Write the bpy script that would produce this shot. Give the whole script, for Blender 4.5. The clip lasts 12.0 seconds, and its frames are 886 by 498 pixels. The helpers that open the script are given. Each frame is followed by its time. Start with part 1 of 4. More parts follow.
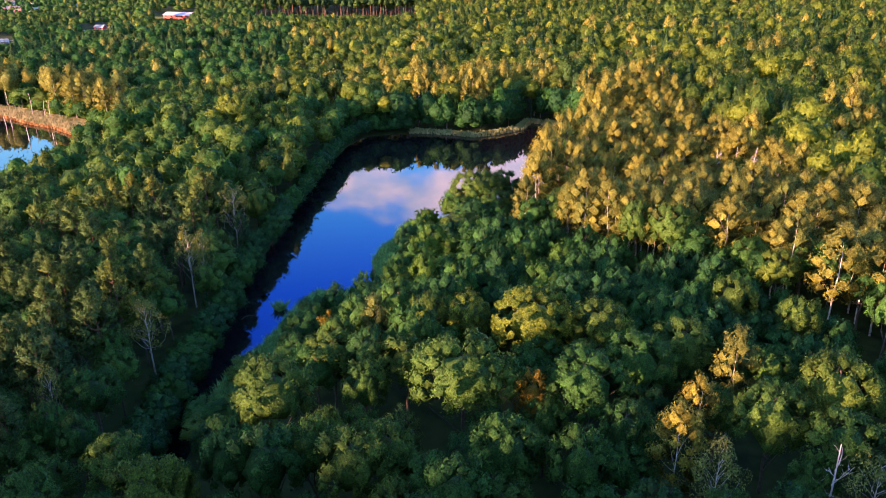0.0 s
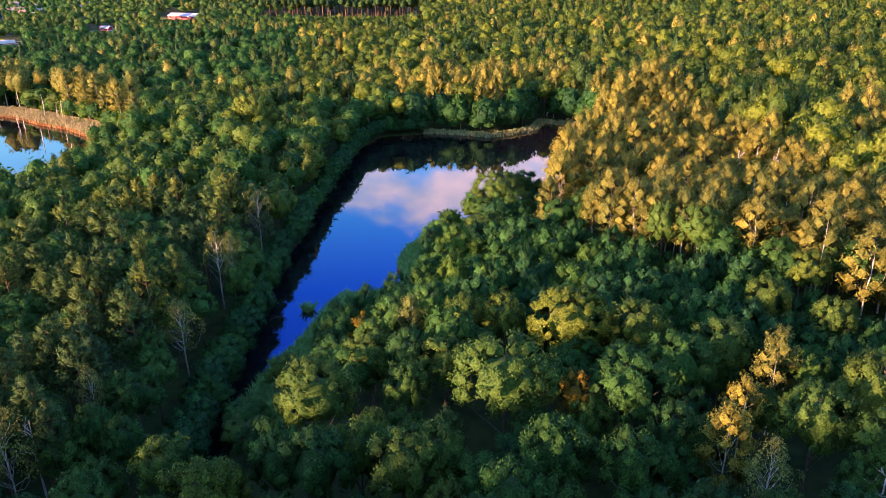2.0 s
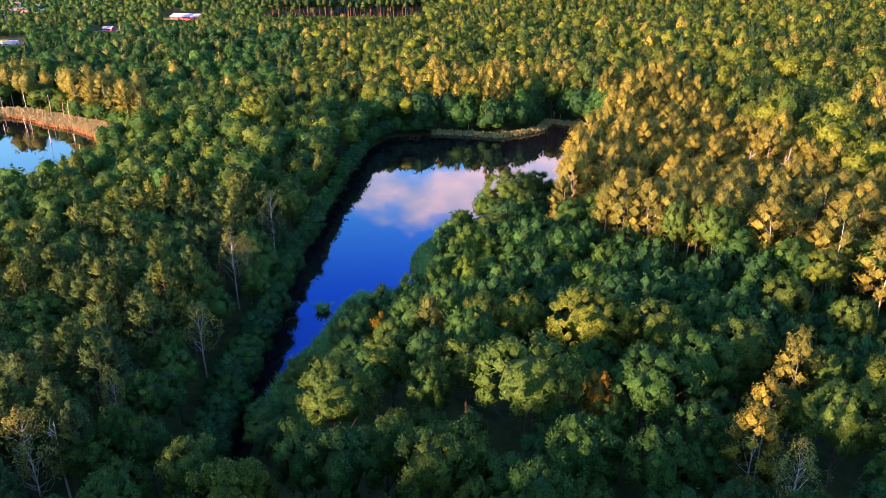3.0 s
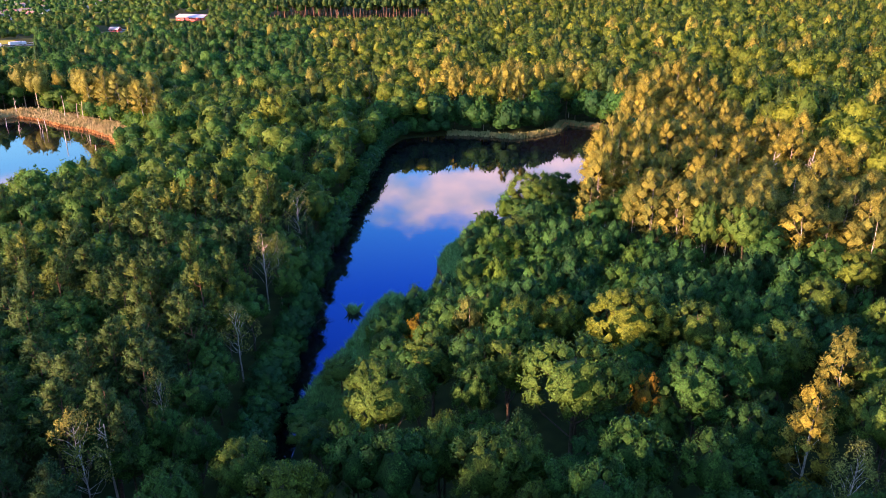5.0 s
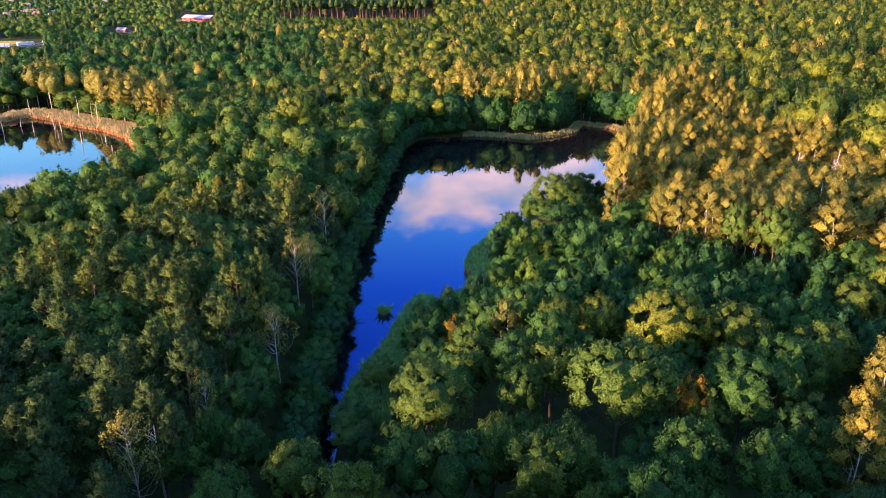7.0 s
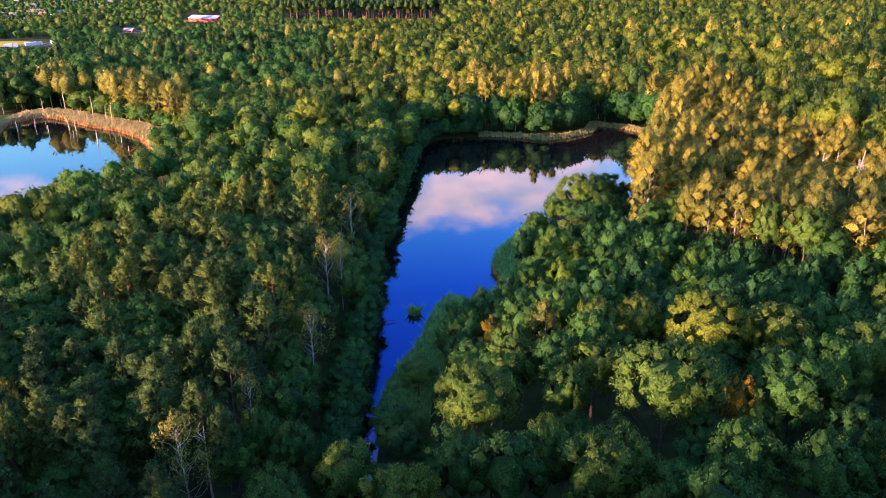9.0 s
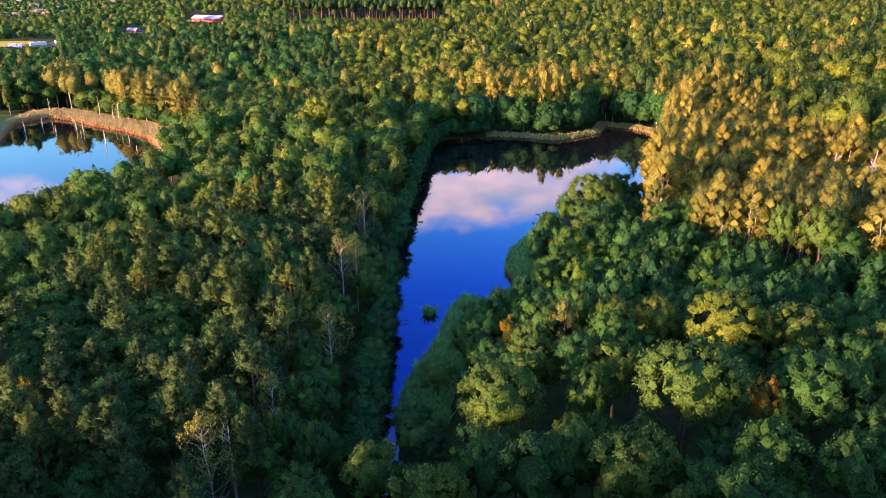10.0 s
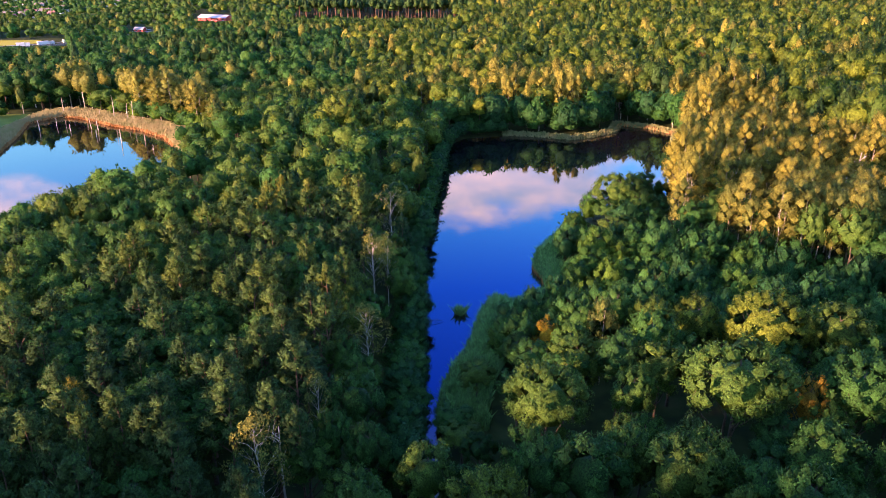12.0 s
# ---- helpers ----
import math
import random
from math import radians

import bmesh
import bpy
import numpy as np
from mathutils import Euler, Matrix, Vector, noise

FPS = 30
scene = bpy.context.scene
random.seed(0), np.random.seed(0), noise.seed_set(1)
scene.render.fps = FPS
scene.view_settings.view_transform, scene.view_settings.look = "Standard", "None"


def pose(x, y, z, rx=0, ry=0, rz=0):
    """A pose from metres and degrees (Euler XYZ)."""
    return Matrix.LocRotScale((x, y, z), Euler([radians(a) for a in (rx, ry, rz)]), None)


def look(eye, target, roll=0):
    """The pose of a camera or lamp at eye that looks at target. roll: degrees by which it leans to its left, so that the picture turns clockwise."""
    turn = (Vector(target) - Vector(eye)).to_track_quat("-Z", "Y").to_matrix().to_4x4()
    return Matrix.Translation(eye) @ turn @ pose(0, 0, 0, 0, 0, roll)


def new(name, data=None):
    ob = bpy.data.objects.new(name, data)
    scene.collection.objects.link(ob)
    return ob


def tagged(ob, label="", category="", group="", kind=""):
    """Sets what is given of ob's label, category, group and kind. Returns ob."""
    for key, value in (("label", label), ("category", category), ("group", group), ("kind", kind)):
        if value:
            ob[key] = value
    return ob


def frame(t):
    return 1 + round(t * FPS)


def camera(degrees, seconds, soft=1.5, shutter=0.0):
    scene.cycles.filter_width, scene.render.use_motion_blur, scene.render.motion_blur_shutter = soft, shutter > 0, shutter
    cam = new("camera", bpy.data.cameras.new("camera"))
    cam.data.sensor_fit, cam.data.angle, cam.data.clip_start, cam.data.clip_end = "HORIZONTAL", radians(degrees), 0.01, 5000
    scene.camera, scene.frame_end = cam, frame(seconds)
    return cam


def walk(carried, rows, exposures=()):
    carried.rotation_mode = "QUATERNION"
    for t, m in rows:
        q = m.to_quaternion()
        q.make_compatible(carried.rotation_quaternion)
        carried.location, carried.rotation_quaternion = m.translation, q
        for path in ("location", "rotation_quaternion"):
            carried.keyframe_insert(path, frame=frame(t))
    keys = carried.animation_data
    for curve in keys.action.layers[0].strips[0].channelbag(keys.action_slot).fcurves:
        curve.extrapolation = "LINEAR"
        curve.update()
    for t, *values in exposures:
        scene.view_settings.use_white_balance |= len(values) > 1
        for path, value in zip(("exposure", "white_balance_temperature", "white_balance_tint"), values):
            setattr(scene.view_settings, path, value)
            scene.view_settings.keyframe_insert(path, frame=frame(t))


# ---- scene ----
cam = camera(60.0, 12.0, 0.95)
PATH = [  # seconds, eye, yaw, pitch, roll
    (0, (0.503, -0.044, 59.215), 0.876, -22.053, -0.388),
    (0.5, (-0.691, -0.033, 59.218), 0.859, -22.049, -0.42),
    (1, (-1.933, -0.015, 59.223), 0.839, -22.041, -0.441),
    (1.5, (-3.214, 0.009, 59.231), 0.816, -22.032, -0.455),
    (2, (-4.526, 0.04, 59.238), 0.792, -22.02, -0.46),
    (2.5, (-5.861, 0.076, 59.245), 0.768, -22.006, -0.46),
    (3, (-7.214, 0.117, 59.249), 0.744, -21.991, -0.456),
    (5, (-12.683, 0.328, 59.23), 0.66, -21.922, -0.412),
    (5.5, (-14.045, 0.391, 59.213), 0.645, -21.904, -0.399),
    (6, (-15.399, 0.457, 59.19), 0.632, -21.886, -0.386),
    (6.5, (-16.744, 0.526, 59.163), 0.621, -21.869, -0.373),
    (7, (-18.079, 0.597, 59.13), 0.613, -21.853, -0.361),
    (9, (-23.332, 0.902, 58.959), 0.597, -21.805, -0.321),
    (9.5, (-24.633, 0.982, 58.91), 0.595, -21.798, -0.312),
    (10, (-25.935, 1.063, 58.86), 0.593, -21.794, -0.303),
    (10.5, (-27.244, 1.144, 58.812), 0.588, -21.793, -0.292),
    (11, (-28.564, 1.226, 58.765), 0.581, -21.795, -0.28),
    (11.5, (-29.902, 1.308, 58.723), 0.571, -21.801, -0.264),
    (12, (-31.264, 1.389, 58.688), 0.556, -21.81, -0.245),
]
EXPOSURE = 1.82


def aim(eye, yaw, pitch, roll):
    a, b = radians(yaw), radians(pitch)
    return look(eye, (eye[0] - 100 * math.sin(a) * math.cos(b), eye[1] + 100 * math.cos(a) * math.cos(b), eye[2] + 100 * math.sin(b)), roll)


walk(cam, [(t, aim(eye, yaw, pitch, roll)) for t, eye, yaw, pitch, roll in PATH], [(0.0, EXPOSURE), (12.0, EXPOSURE)])

# ---- light: a low evening sun behind the camera's left shoulder, a blue sky with lilac cloud banks ----
SUN_AZIMUTH, SUN_ELEVATION = 240.0, 11.5
az, el = radians(SUN_AZIMUTH), radians(SUN_ELEVATION)
sun_way = Vector((math.sin(az) * math.cos(el), math.cos(az) * math.cos(el), math.sin(el)))
sun = new("sun", bpy.data.lights.new("sun", "SUN"))
sun.data.energy, sun.data.angle, sun.data.color = 7.8, radians(2.0), (1.0, 0.51, 0.36)
sun.matrix_world = look(sun_way * 500, (0, 0, 0))

world = bpy.data.worlds.new("sky")
scene.world = world
world.use_nodes = True
wn, wl = world.node_tree.nodes, world.node_tree.links
wn.clear()


def wnode(kind, **values):
    n = wn.new(kind)
    for key, value in values.items():
        n.inputs[key.replace("_", " ")].default_value = value
    return n


sky = wn.new("ShaderNodeTexSky")
sky.sky_type, sky.sun_disc = "NISHITA", False
sky.sun_elevation, sky.sun_rotation = el, az
sky.air_density, sky.dust_density, sky.ozone_density = 1.0, 0.6, 3.0
tint = wn.new("ShaderNodeMix")
tint.data_type, tint.blend_type = "RGBA", "MULTIPLY"
tint.inputs[0].default_value = 1.0
wl.new(sky.outputs[0], tint.inputs[6])
coord = wn.new("ShaderNodeTexCoord")
split = wn.new("ShaderNodeSeparateXYZ")
wl.new(coord.outputs["Generated"], split.inputs[0])
deep = wn.new("ShaderNodeValToRGB")
deep.color_ramp.elements[0].position, deep.color_ramp.elements[0].color = 0.0, (0.92, 0.96, 1.15, 1)
deep.color_ramp.elements[1].position, deep.color_ramp.elements[1].color = 1.0, (1.75, 1.5, 1.2, 1)
for place, colour in ((0.22, (1.0, 1.4, 1.6)), (0.33, (0.38, 1.0, 1.95)), (0.42, (0.11, 0.48, 2.3)), (0.54, (0.06, 0.28, 2.2)), (0.68, (1.25, 1.3, 1.35))):
    deep.color_ramp.elements.new(place).color = (*colour, 1)
wl.new(split.outputs[2], deep.inputs[0])
# the deep blue lies over the north, away from the sun
north = wn.new("ShaderNodeMapRange")
north.interpolation_type = "SMOOTHSTEP"
north.inputs[1].default_value, north.inputs[2].default_value = -0.15, 0.55
wl.new(split.outputs[1], north.inputs[0])
depth = wn.new("ShaderNodeMix")
depth.data_type = "RGBA"
depth.inputs[6].default_value = (1.35, 1.3, 1.5, 1)
wl.new(north.outputs[0], depth.inputs[0])
wl.new(deep.outputs[0], depth.inputs[7])
wl.new(depth.outputs[2], tint.inputs[7])
stretch = wn.new("ShaderNodeMapping")
stretch.inputs["Scale"].default_value = (7.5, 7.5, 16.0)
stretch.inputs["Location"].default_value = (1.1, 0.4, 0.3)
wl.new(coord.outputs["Generated"], stretch.inputs[0])
cloud = wnode("ShaderNodeTexNoise", Scale=1.0, Detail=8.0, Roughness=0.55)
wl.new(stretch.outputs[0], cloud.inputs["Vector"])
band = wn.new("ShaderNodeValToRGB")
band.color_ramp.elements[0].position, band.color_ramp.elements[0].color = 0.0, (0.40, 0.40, 0.40, 1)
band.color_ramp.elements[1].position, band.color_ramp.elements[1].color = 0.42, (0, 0, 0, 1)
for place, value in ((0.20, 0.46), (0.245, 0.46), (0.265, 0.49), (0.285, 0.60), (0.306, 0.62), (0.36, 0.30)):
    band.color_ramp.elements.new(place).color = (value, value, value, 1)
wl.new(split.outputs[2], band.inputs[0])
mass = wn.new("ShaderNodeMath")
mass.operation = "ADD"
wl.new(cloud.outputs[0], mass.inputs[0])
wl.new(band.outputs[0], mass.inputs[1])
cover = wn.new("ShaderNodeMapRange")
cover.interpolation_type = "SMOOTHSTEP"
cover.inputs[1].default_value, cover.inputs[2].default_value = 0.90, 1.10
# the bank breaks up towards the west and the east
west = wn.new("ShaderNodeMapRange")
west.inputs[1].default_value, west.inputs[2].default_value = -0.42, -0.16
west.inputs[3].default_value, west.inputs[4].default_value = -0.15, 0.0
wl.new(split.outputs[0], west.inputs[0])
thin = wn.new("ShaderNodeMath")
wl.new(mass.outputs[0], thin.inputs[0])
wl.new(west.outputs[0], thin.inputs[1])
east = wn.new("ShaderNodeMapRange")
east.inputs[1].default_value, east.inputs[2].default_value = 0.14, 0.30
east.inputs[3].default_value, east.inputs[4].default_value = 0.0, -0.13
wl.new(split.outputs[0], east.inputs[0])
wisp = wn.new("ShaderNodeMath")
wl.new(thin.outputs[0], wisp.inputs[0])
wl.new(east.outputs[0], wisp.inputs[1])
wl.new(wisp.outputs[0], cover.inputs[0])
clouded = wn.new("ShaderNodeMix")
clouded.data_type = "RGBA"
wl.new(cover.outputs[0], clouded.inputs[0])
wl.new(tint.outputs[2], clouded.inputs[6])
billow = wnode("ShaderNodeTexNoise", Scale=1.9, Detail=5.0, Roughness=0.6)
wl.new(stretch.outputs[0], billow.inputs["Vector"])
puff = wn.new("ShaderNodeValToRGB")
puff.color_ramp.elements[0].position, puff.color_ramp.elements[0].color = 0.36, (2.6, 2.8, 4.4, 1)
puff.color_ramp.elements[1].position, puff.color_ramp.elements[1].color = 0.64, (5.6, 4.0, 4.8, 1)
wl.new(billow.outputs[0], puff.inputs[0])
wl.new(puff.outputs[0], clouded.inputs[7])
glow = wn.new("ShaderNodeBackground")
glow.inputs[1].default_value = 0.15
wl.new(clouded.outputs[2], glow.inputs[0])
wl.new(glow.outputs[0], wn.new("ShaderNodeOutputWorld").inputs[0])


# ---- materials ----
def material(name, roughness=0.7):
    m = bpy.data.materials.new(name)
    m.use_nodes = True
    p = m.node_tree.nodes["Principled BSDF"]
    p.inputs["Roughness"].default_value = roughness
    return m, m.node_tree.nodes, m.node_tree.links, p


def ramp(nodes, stops):
    r = nodes.new("ShaderNodeValToRGB")
    e = r.color_ramp.elements
    e[0].position, e[0].color = stops[0][0], (*stops[0][1], 1)
    e[1].position, e[1].color = stops[-1][0], (*stops[-1][1], 1)
    for at, colour in stops[1:-1]:
        e.new(at).color = (*colour, 1)
    return r


def noise_node(nodes, links, scale, detail=4.0, source="Object"):
    c, n = nodes.new("ShaderNodeTexCoord"), nodes.new("ShaderNodeTexNoise")
    n.inputs["Scale"].default_value, n.inputs["Detail"].default_value = scale, detail
    links.new(c.outputs[source], n.inputs["Vector"])
    return n


def leaf_material(name, stops, joined=False, through_light=0.38):
    """Foliage: one tone a tree, light and dark sprays, some light let through."""
    m, nodes, links, p = material(name, 0.62)
    p.inputs["Specular IOR Level"].default_value = 0.12
    if joined:
        tone = nodes.new("ShaderNodeAttribute")
        tone.attribute_name = "tone"
        value = tone.outputs["Fac"]
    else:
        value = nodes.new("ShaderNodeObjectInfo").outputs["Color"]
        bw = nodes.new("ShaderNodeRGBToBW")
        links.new(value, bw.inputs[0])
        value = bw.outputs[0]
    island = nodes.new("ShaderNodeNewGeometry").outputs["Random Per Island"]
    jig = nodes.new("ShaderNodeMath")
    jig.operation = "MULTIPLY_ADD"
    jig.inputs[1].default_value, jig.inputs[2].default_value = 0.14, -0.07
    links.new(island, jig.inputs[0])
    add = nodes.new("ShaderNodeMath")
    links.new(value, add.inputs[0])
    links.new(jig.outputs[0], add.inputs[1])
    r = ramp(nodes, stops)
    links.new(add.outputs[0], r.inputs[0])
    shade = nodes.new("ShaderNodeMapRange")
    shade.inputs[3].default_value, shade.inputs[4].default_value = 0.66, 1.28
    links.new(island, shade.inputs[0])
    mul = nodes.new("ShaderNodeMix")
    mul.data_type, mul.blend_type = "RGBA", "MULTIPLY"
    mul.inputs[0].default_value = 1.0
    links.new(r.outputs[0], mul.inputs[6])
    links.new(shade.outputs[0], mul.inputs[7])
    # leaf-sized noise in the colour: light leaves, shade of the gaps between them; uneven facing
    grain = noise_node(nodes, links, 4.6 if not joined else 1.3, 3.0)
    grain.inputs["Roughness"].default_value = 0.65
    gap_shade = nodes.new("ShaderNodeMapRange")
    gap_shade.inputs[1].default_value, gap_shade.inputs[2].default_value = 0.36, 0.64
    gap_shade.inputs[3].default_value, gap_shade.inputs[4].default_value = (0.6, 1.38) if joined else (0.42, 1.55)
    links.new(grain.outputs[0], gap_shade.inputs[0])
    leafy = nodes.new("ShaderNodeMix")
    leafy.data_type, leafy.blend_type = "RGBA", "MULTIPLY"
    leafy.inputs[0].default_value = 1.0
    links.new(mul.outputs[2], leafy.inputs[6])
    links.new(gap_shade.outputs[0], leafy.inputs[7])
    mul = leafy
    facing = nodes.new("ShaderNodeBump")
    facing.inputs["Strength"].default_value, facing.inputs["Distance"].default_value = 0.5, 0.35 if not joined else 0.7
    links.new(grain.outputs[0], facing.inputs["Height"])
    links.new(facing.outputs[0], p.inputs["Normal"])
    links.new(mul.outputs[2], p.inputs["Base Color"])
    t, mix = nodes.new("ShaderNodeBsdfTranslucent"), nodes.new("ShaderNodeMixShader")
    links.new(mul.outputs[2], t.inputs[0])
    mix.inputs[0].default_value = through_light
    links.new(p.outputs[0], mix.inputs[1])
    links.new(t.outputs[0], mix.inputs[2])
    links.new(mix.outputs[0], nodes["Material Output"].inputs[0])
    return m


LEAF_STOPS = {
    "broad": [(0.0, (0.026, 0.082, 0.021)), (0.3, (0.046, 0.130, 0.024)), (0.6, (0.078, 0.142, 0.023)), (0.8, (0.102, 0.156, 0.020)), (1.0, (0.172, 0.215, 0.022))],
    "birch": [(0.0, (0.080, 0.145, 0.038)), (0.35, (0.136, 0.176, 0.040)), (0.7, (0.216, 0.224, 0.042)), (1.0, (0.290, 0.268, 0.040))],
    "pine": [(0.0, (0.034, 0.082, 0.030)), (0.5, (0.062, 0.116, 0.026)), (0.8, (0.100, 0.145, 0.024)), (1.0, (0.165, 0.160, 0.020))],
    "young": [(0.0, (0.026, 0.090, 0.030)), (0.5, (0.044, 0.128, 0.023)), (1.0, (0.105, 0.180, 0.016))],
    "rusty": [(0.0, (0.19, 0.14, 0.018)), (0.6, (0.25, 0.165, 0.018)), (1.0, (0.31, 0.22, 0.014))],
    "red": [(0.0, (0.16, 0.05, 0.019)), (1.0, (0.22, 0.06, 0.030))],
}
LEAF_STOPS["sparse"] = LEAF_STOPS["birch"]
LEAF_STOPS["round"] = LEAF_STOPS["large"] = LEAF_STOPS["broad"]
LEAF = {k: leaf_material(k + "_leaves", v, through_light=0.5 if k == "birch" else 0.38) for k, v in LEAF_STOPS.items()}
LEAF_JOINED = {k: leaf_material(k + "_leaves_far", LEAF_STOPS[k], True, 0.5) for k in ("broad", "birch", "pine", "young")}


def plain(name, stops, scale, roughness=0.8, bump=0.0, source="Object", detail=5.0, metallic=0.0):
    m, nodes, links, p = material(name, roughness)
    n = noise_node(nodes, links, scale, detail, source)
    r = ramp(nodes, stops)
    links.new(n.outputs[0], r.inputs[0])
    links.new(r.outputs[0], p.inputs["Base Color"])
    p.inputs["Metallic"].default_value = metallic
    if roughness >= 0.7 and not metallic:
        p.inputs["Specular IOR Level"].default_value = 0.15
    if bump:
        b = nodes.new("ShaderNodeBump")
        b.inputs["Strength"].default_value = bump
        links.new(n.outputs[0], b.inputs["Height"])
        links.new(b.outputs[0], p.inputs["Normal"])
    return m


BARK = {
    "broad": plain("grey_brown_bark", [(0.3, (0.05, 0.042, 0.03)), (0.7, (0.12, 0.10, 0.075))], 3.0, 0.9, 0.5),
    "birch": plain("white_birch_bark", [(0.36, (0.10, 0.085, 0.07)), (0.46, (0.40, 0.36, 0.30)), (0.8, (0.56, 0.51, 0.43))], 2.2, 0.7, 0.3),
    "pine": plain("orange_pine_bark", [(0.3, (0.06, 0.042, 0.032)), (0.7, (0.19, 0.115, 0.075))], 2.5, 0.9, 0.5),
}
DEADWOOD = plain("bleached_dead_wood", [(0.3, (0.34, 0.29, 0.24)), (0.7, (0.62, 0.56, 0.48))], 2.0, 0.8, 0.4)
GROUND = plain("forest_floor", [(0.3, (0.020, 0.028, 0.010)), (0.55, (0.034, 0.055, 0.014)), (0.75, (0.055, 0.065, 0.022))], 0.35, 0.95, 0.6)
GRASS = plain("meadow_grass", [(0.3, (0.10, 0.15, 0.025)), (0.7, (0.20, 0.22, 0.04))], 0.12, 0.9, 0.3)
FIELD = plain("ripe_field", [(0.3, (0.26, 0.27, 0.03)), (0.7, (0.36, 0.33, 0.045))], 0.05, 0.9, 0.3)
ASPHALT = plain("road_asphalt", [(0.3, (0.10, 0.10, 0.105)), (0.7, (0.16, 0.155, 0.15))], 0.6, 0.85, 0.2)


def water_material():
    m, nodes, links, p = material("lake_water", 0.02)
    p.inputs["Base Color"].default_value = (0.006, 0.006, 0.008, 1)
    p.inputs["IOR"].default_value = 1.85
    p.inputs["Specular IOR Level"].default_value = 0.5
    n = noise_node(nodes, links, 0.9, 3.0)
    b = nodes.new("ShaderNodeBump")
    b.inputs["Strength"].default_value, b.inputs["Distance"].default_value = 0.035, 0.05
    links.new(n.outputs[0], b.inputs["Height"])
    links.new(b.outputs[0], p.inputs["Normal"])
    return m


WATER = water_material()


# ---- meshes from arrays ----
def mesh_of(name, verts, faces, materials, slots=None, tone=None, smooth=False, normals=None):
    """verts: n x 3; faces: a list of integer arrays, n x 3 or n x 4; slots: a material slot for each array; tone: a value for each vertex; normals: one for each vertex."""
    me = bpy.data.meshes.new(name)
    verts = np.asarray(verts, np.float32)
    me.vertices.add(len(verts))
    me.vertices.foreach_set("co", verts.ravel())
    faces = [np.asarray(f, np.int32) for f in faces]
    loops = np.concatenate([f.ravel() for f in faces])
    sizes = np.concatenate([np.full(len(f), f.shape[1], np.int32) for f in faces])
    me.loops.add(len(loops))
    me.loops.foreach_set("vertex_index", loops)
    me.polygons.add(len(sizes))
    me.polygons.foreach_set("loop_start", np.r_[0, np.cumsum(sizes)[:-1]].astype(np.int32))
    if slots:
        me.polygons.foreach_set("material_index", np.concatenate([np.full(len(f), s, np.int32) for f, s in zip(faces, slots)]))
    if isinstance(smooth, bool):
        smooth = [smooth or normals is not None] * len(faces)
    me.polygons.foreach_set("use_smooth", np.concatenate([np.full(len(f), s) for f, s in zip(faces, smooth)]))
    for m in materials:
        me.materials.append(m)
    if tone is not None:
        me.attributes.new("tone", "FLOAT", "POINT").data.foreach_set("value", np.asarray(tone, np.float32))
    me.update(calc_edges=True)
    if normals is not None:
        me.attributes.new("custom_normal", "FLOAT_VECTOR", "POINT").data.foreach_set("vector", np.asarray(normals, np.float32).ravel())
    return me


def unit(v):
    return v / np.maximum(np.linalg.norm(v, axis=-1, keepdims=True), 1e-9)


PHI = (1 + 5 ** 0.5) / 2
ICO_V = unit(np.array([(-1, PHI, 0), (1, PHI, 0), (-1, -PHI, 0), (1, -PHI, 0), (0, -1, PHI), (0, 1, PHI), (0, -1, -PHI), (0, 1, -PHI), (PHI, 0, -1), (PHI, 0, 1), (-PHI, 0, -1), (-PHI, 0, 1)], float))
ICO_F = np.array([(0, 11, 5), (0, 5, 1), (0, 1, 7), (0, 7, 10), (0, 10, 11), (1, 5, 9), (5, 11, 4), (11, 10, 2), (10, 7, 6), (7, 1, 8), (3, 9, 4), (3, 4, 2), (3, 2, 6), (3, 6, 8), (3, 8, 9), (4, 9, 5), (2, 4, 11), (6, 2, 10), (8, 6, 7), (9, 8, 1)])


OCT_V = np.array([(1, 0, 0), (-1, 0, 0), (0, 1, 0), (0, -1, 0), (0, 0, 1), (0, 0, -1)], float)
OCT_F = np.array([(0, 2, 4), (2, 1, 4), (1, 3, 4), (3, 0, 4), (2, 0, 5), (1, 2, 5), (3, 1, 5), (0, 3, 5)])


def stretched(u, axis, e):
    """Directions u drawn out e times along an axis."""
    return u + (e - 1) * (u * axis).sum(-1, keepdims=True) * axis


def sprays(rng, c, r, axis, out, e, count, length, slim, point, droop, round_):
    """Leaf sprays: small pointed blades over the outer side of each lobe. Returns corners, faces and the normals of the corners."""
    n = len(c)
    u = unit(rng.normal(size=(n, count, 3)) + out[:, None] * 0.45 + axis[:, None] * 0.45)
    at = c[:, None] + stretched(u, axis[:, None], e) * r[:, None, None] * rng.uniform(0.74, 1.10, (n, count, 1))
    normal = unit(u + axis[:, None] * 0.3 + rng.normal(size=u.shape) * 0.5)
    along = unit(rng.normal(size=u.shape)) + u * point
    along[..., 2] -= droop
    along = unit(along - (along * normal).sum(-1, keepdims=True) * normal * 0.75)
    side = unit(np.cross(normal, along))
    size = length * rng.uniform(0.6, 1.35, (n, count, 1))
    corner = np.stack([at + along * size * 0.62, at - along * size * 0.38 + side * size * slim, at - along * size * 0.38 - side * size * slim], 2)
    soft = unit(u * (0.7 - 0.4 * round_) + out[:, None] * (0.7 + 0.4 * round_) + normal * (0.35 - 0.15 * round_))
    return corner.reshape(-1, 3), np.arange(n * count * 3).reshape(-1, 3), np.repeat(soft.reshape(-1, 3), 3, 0)


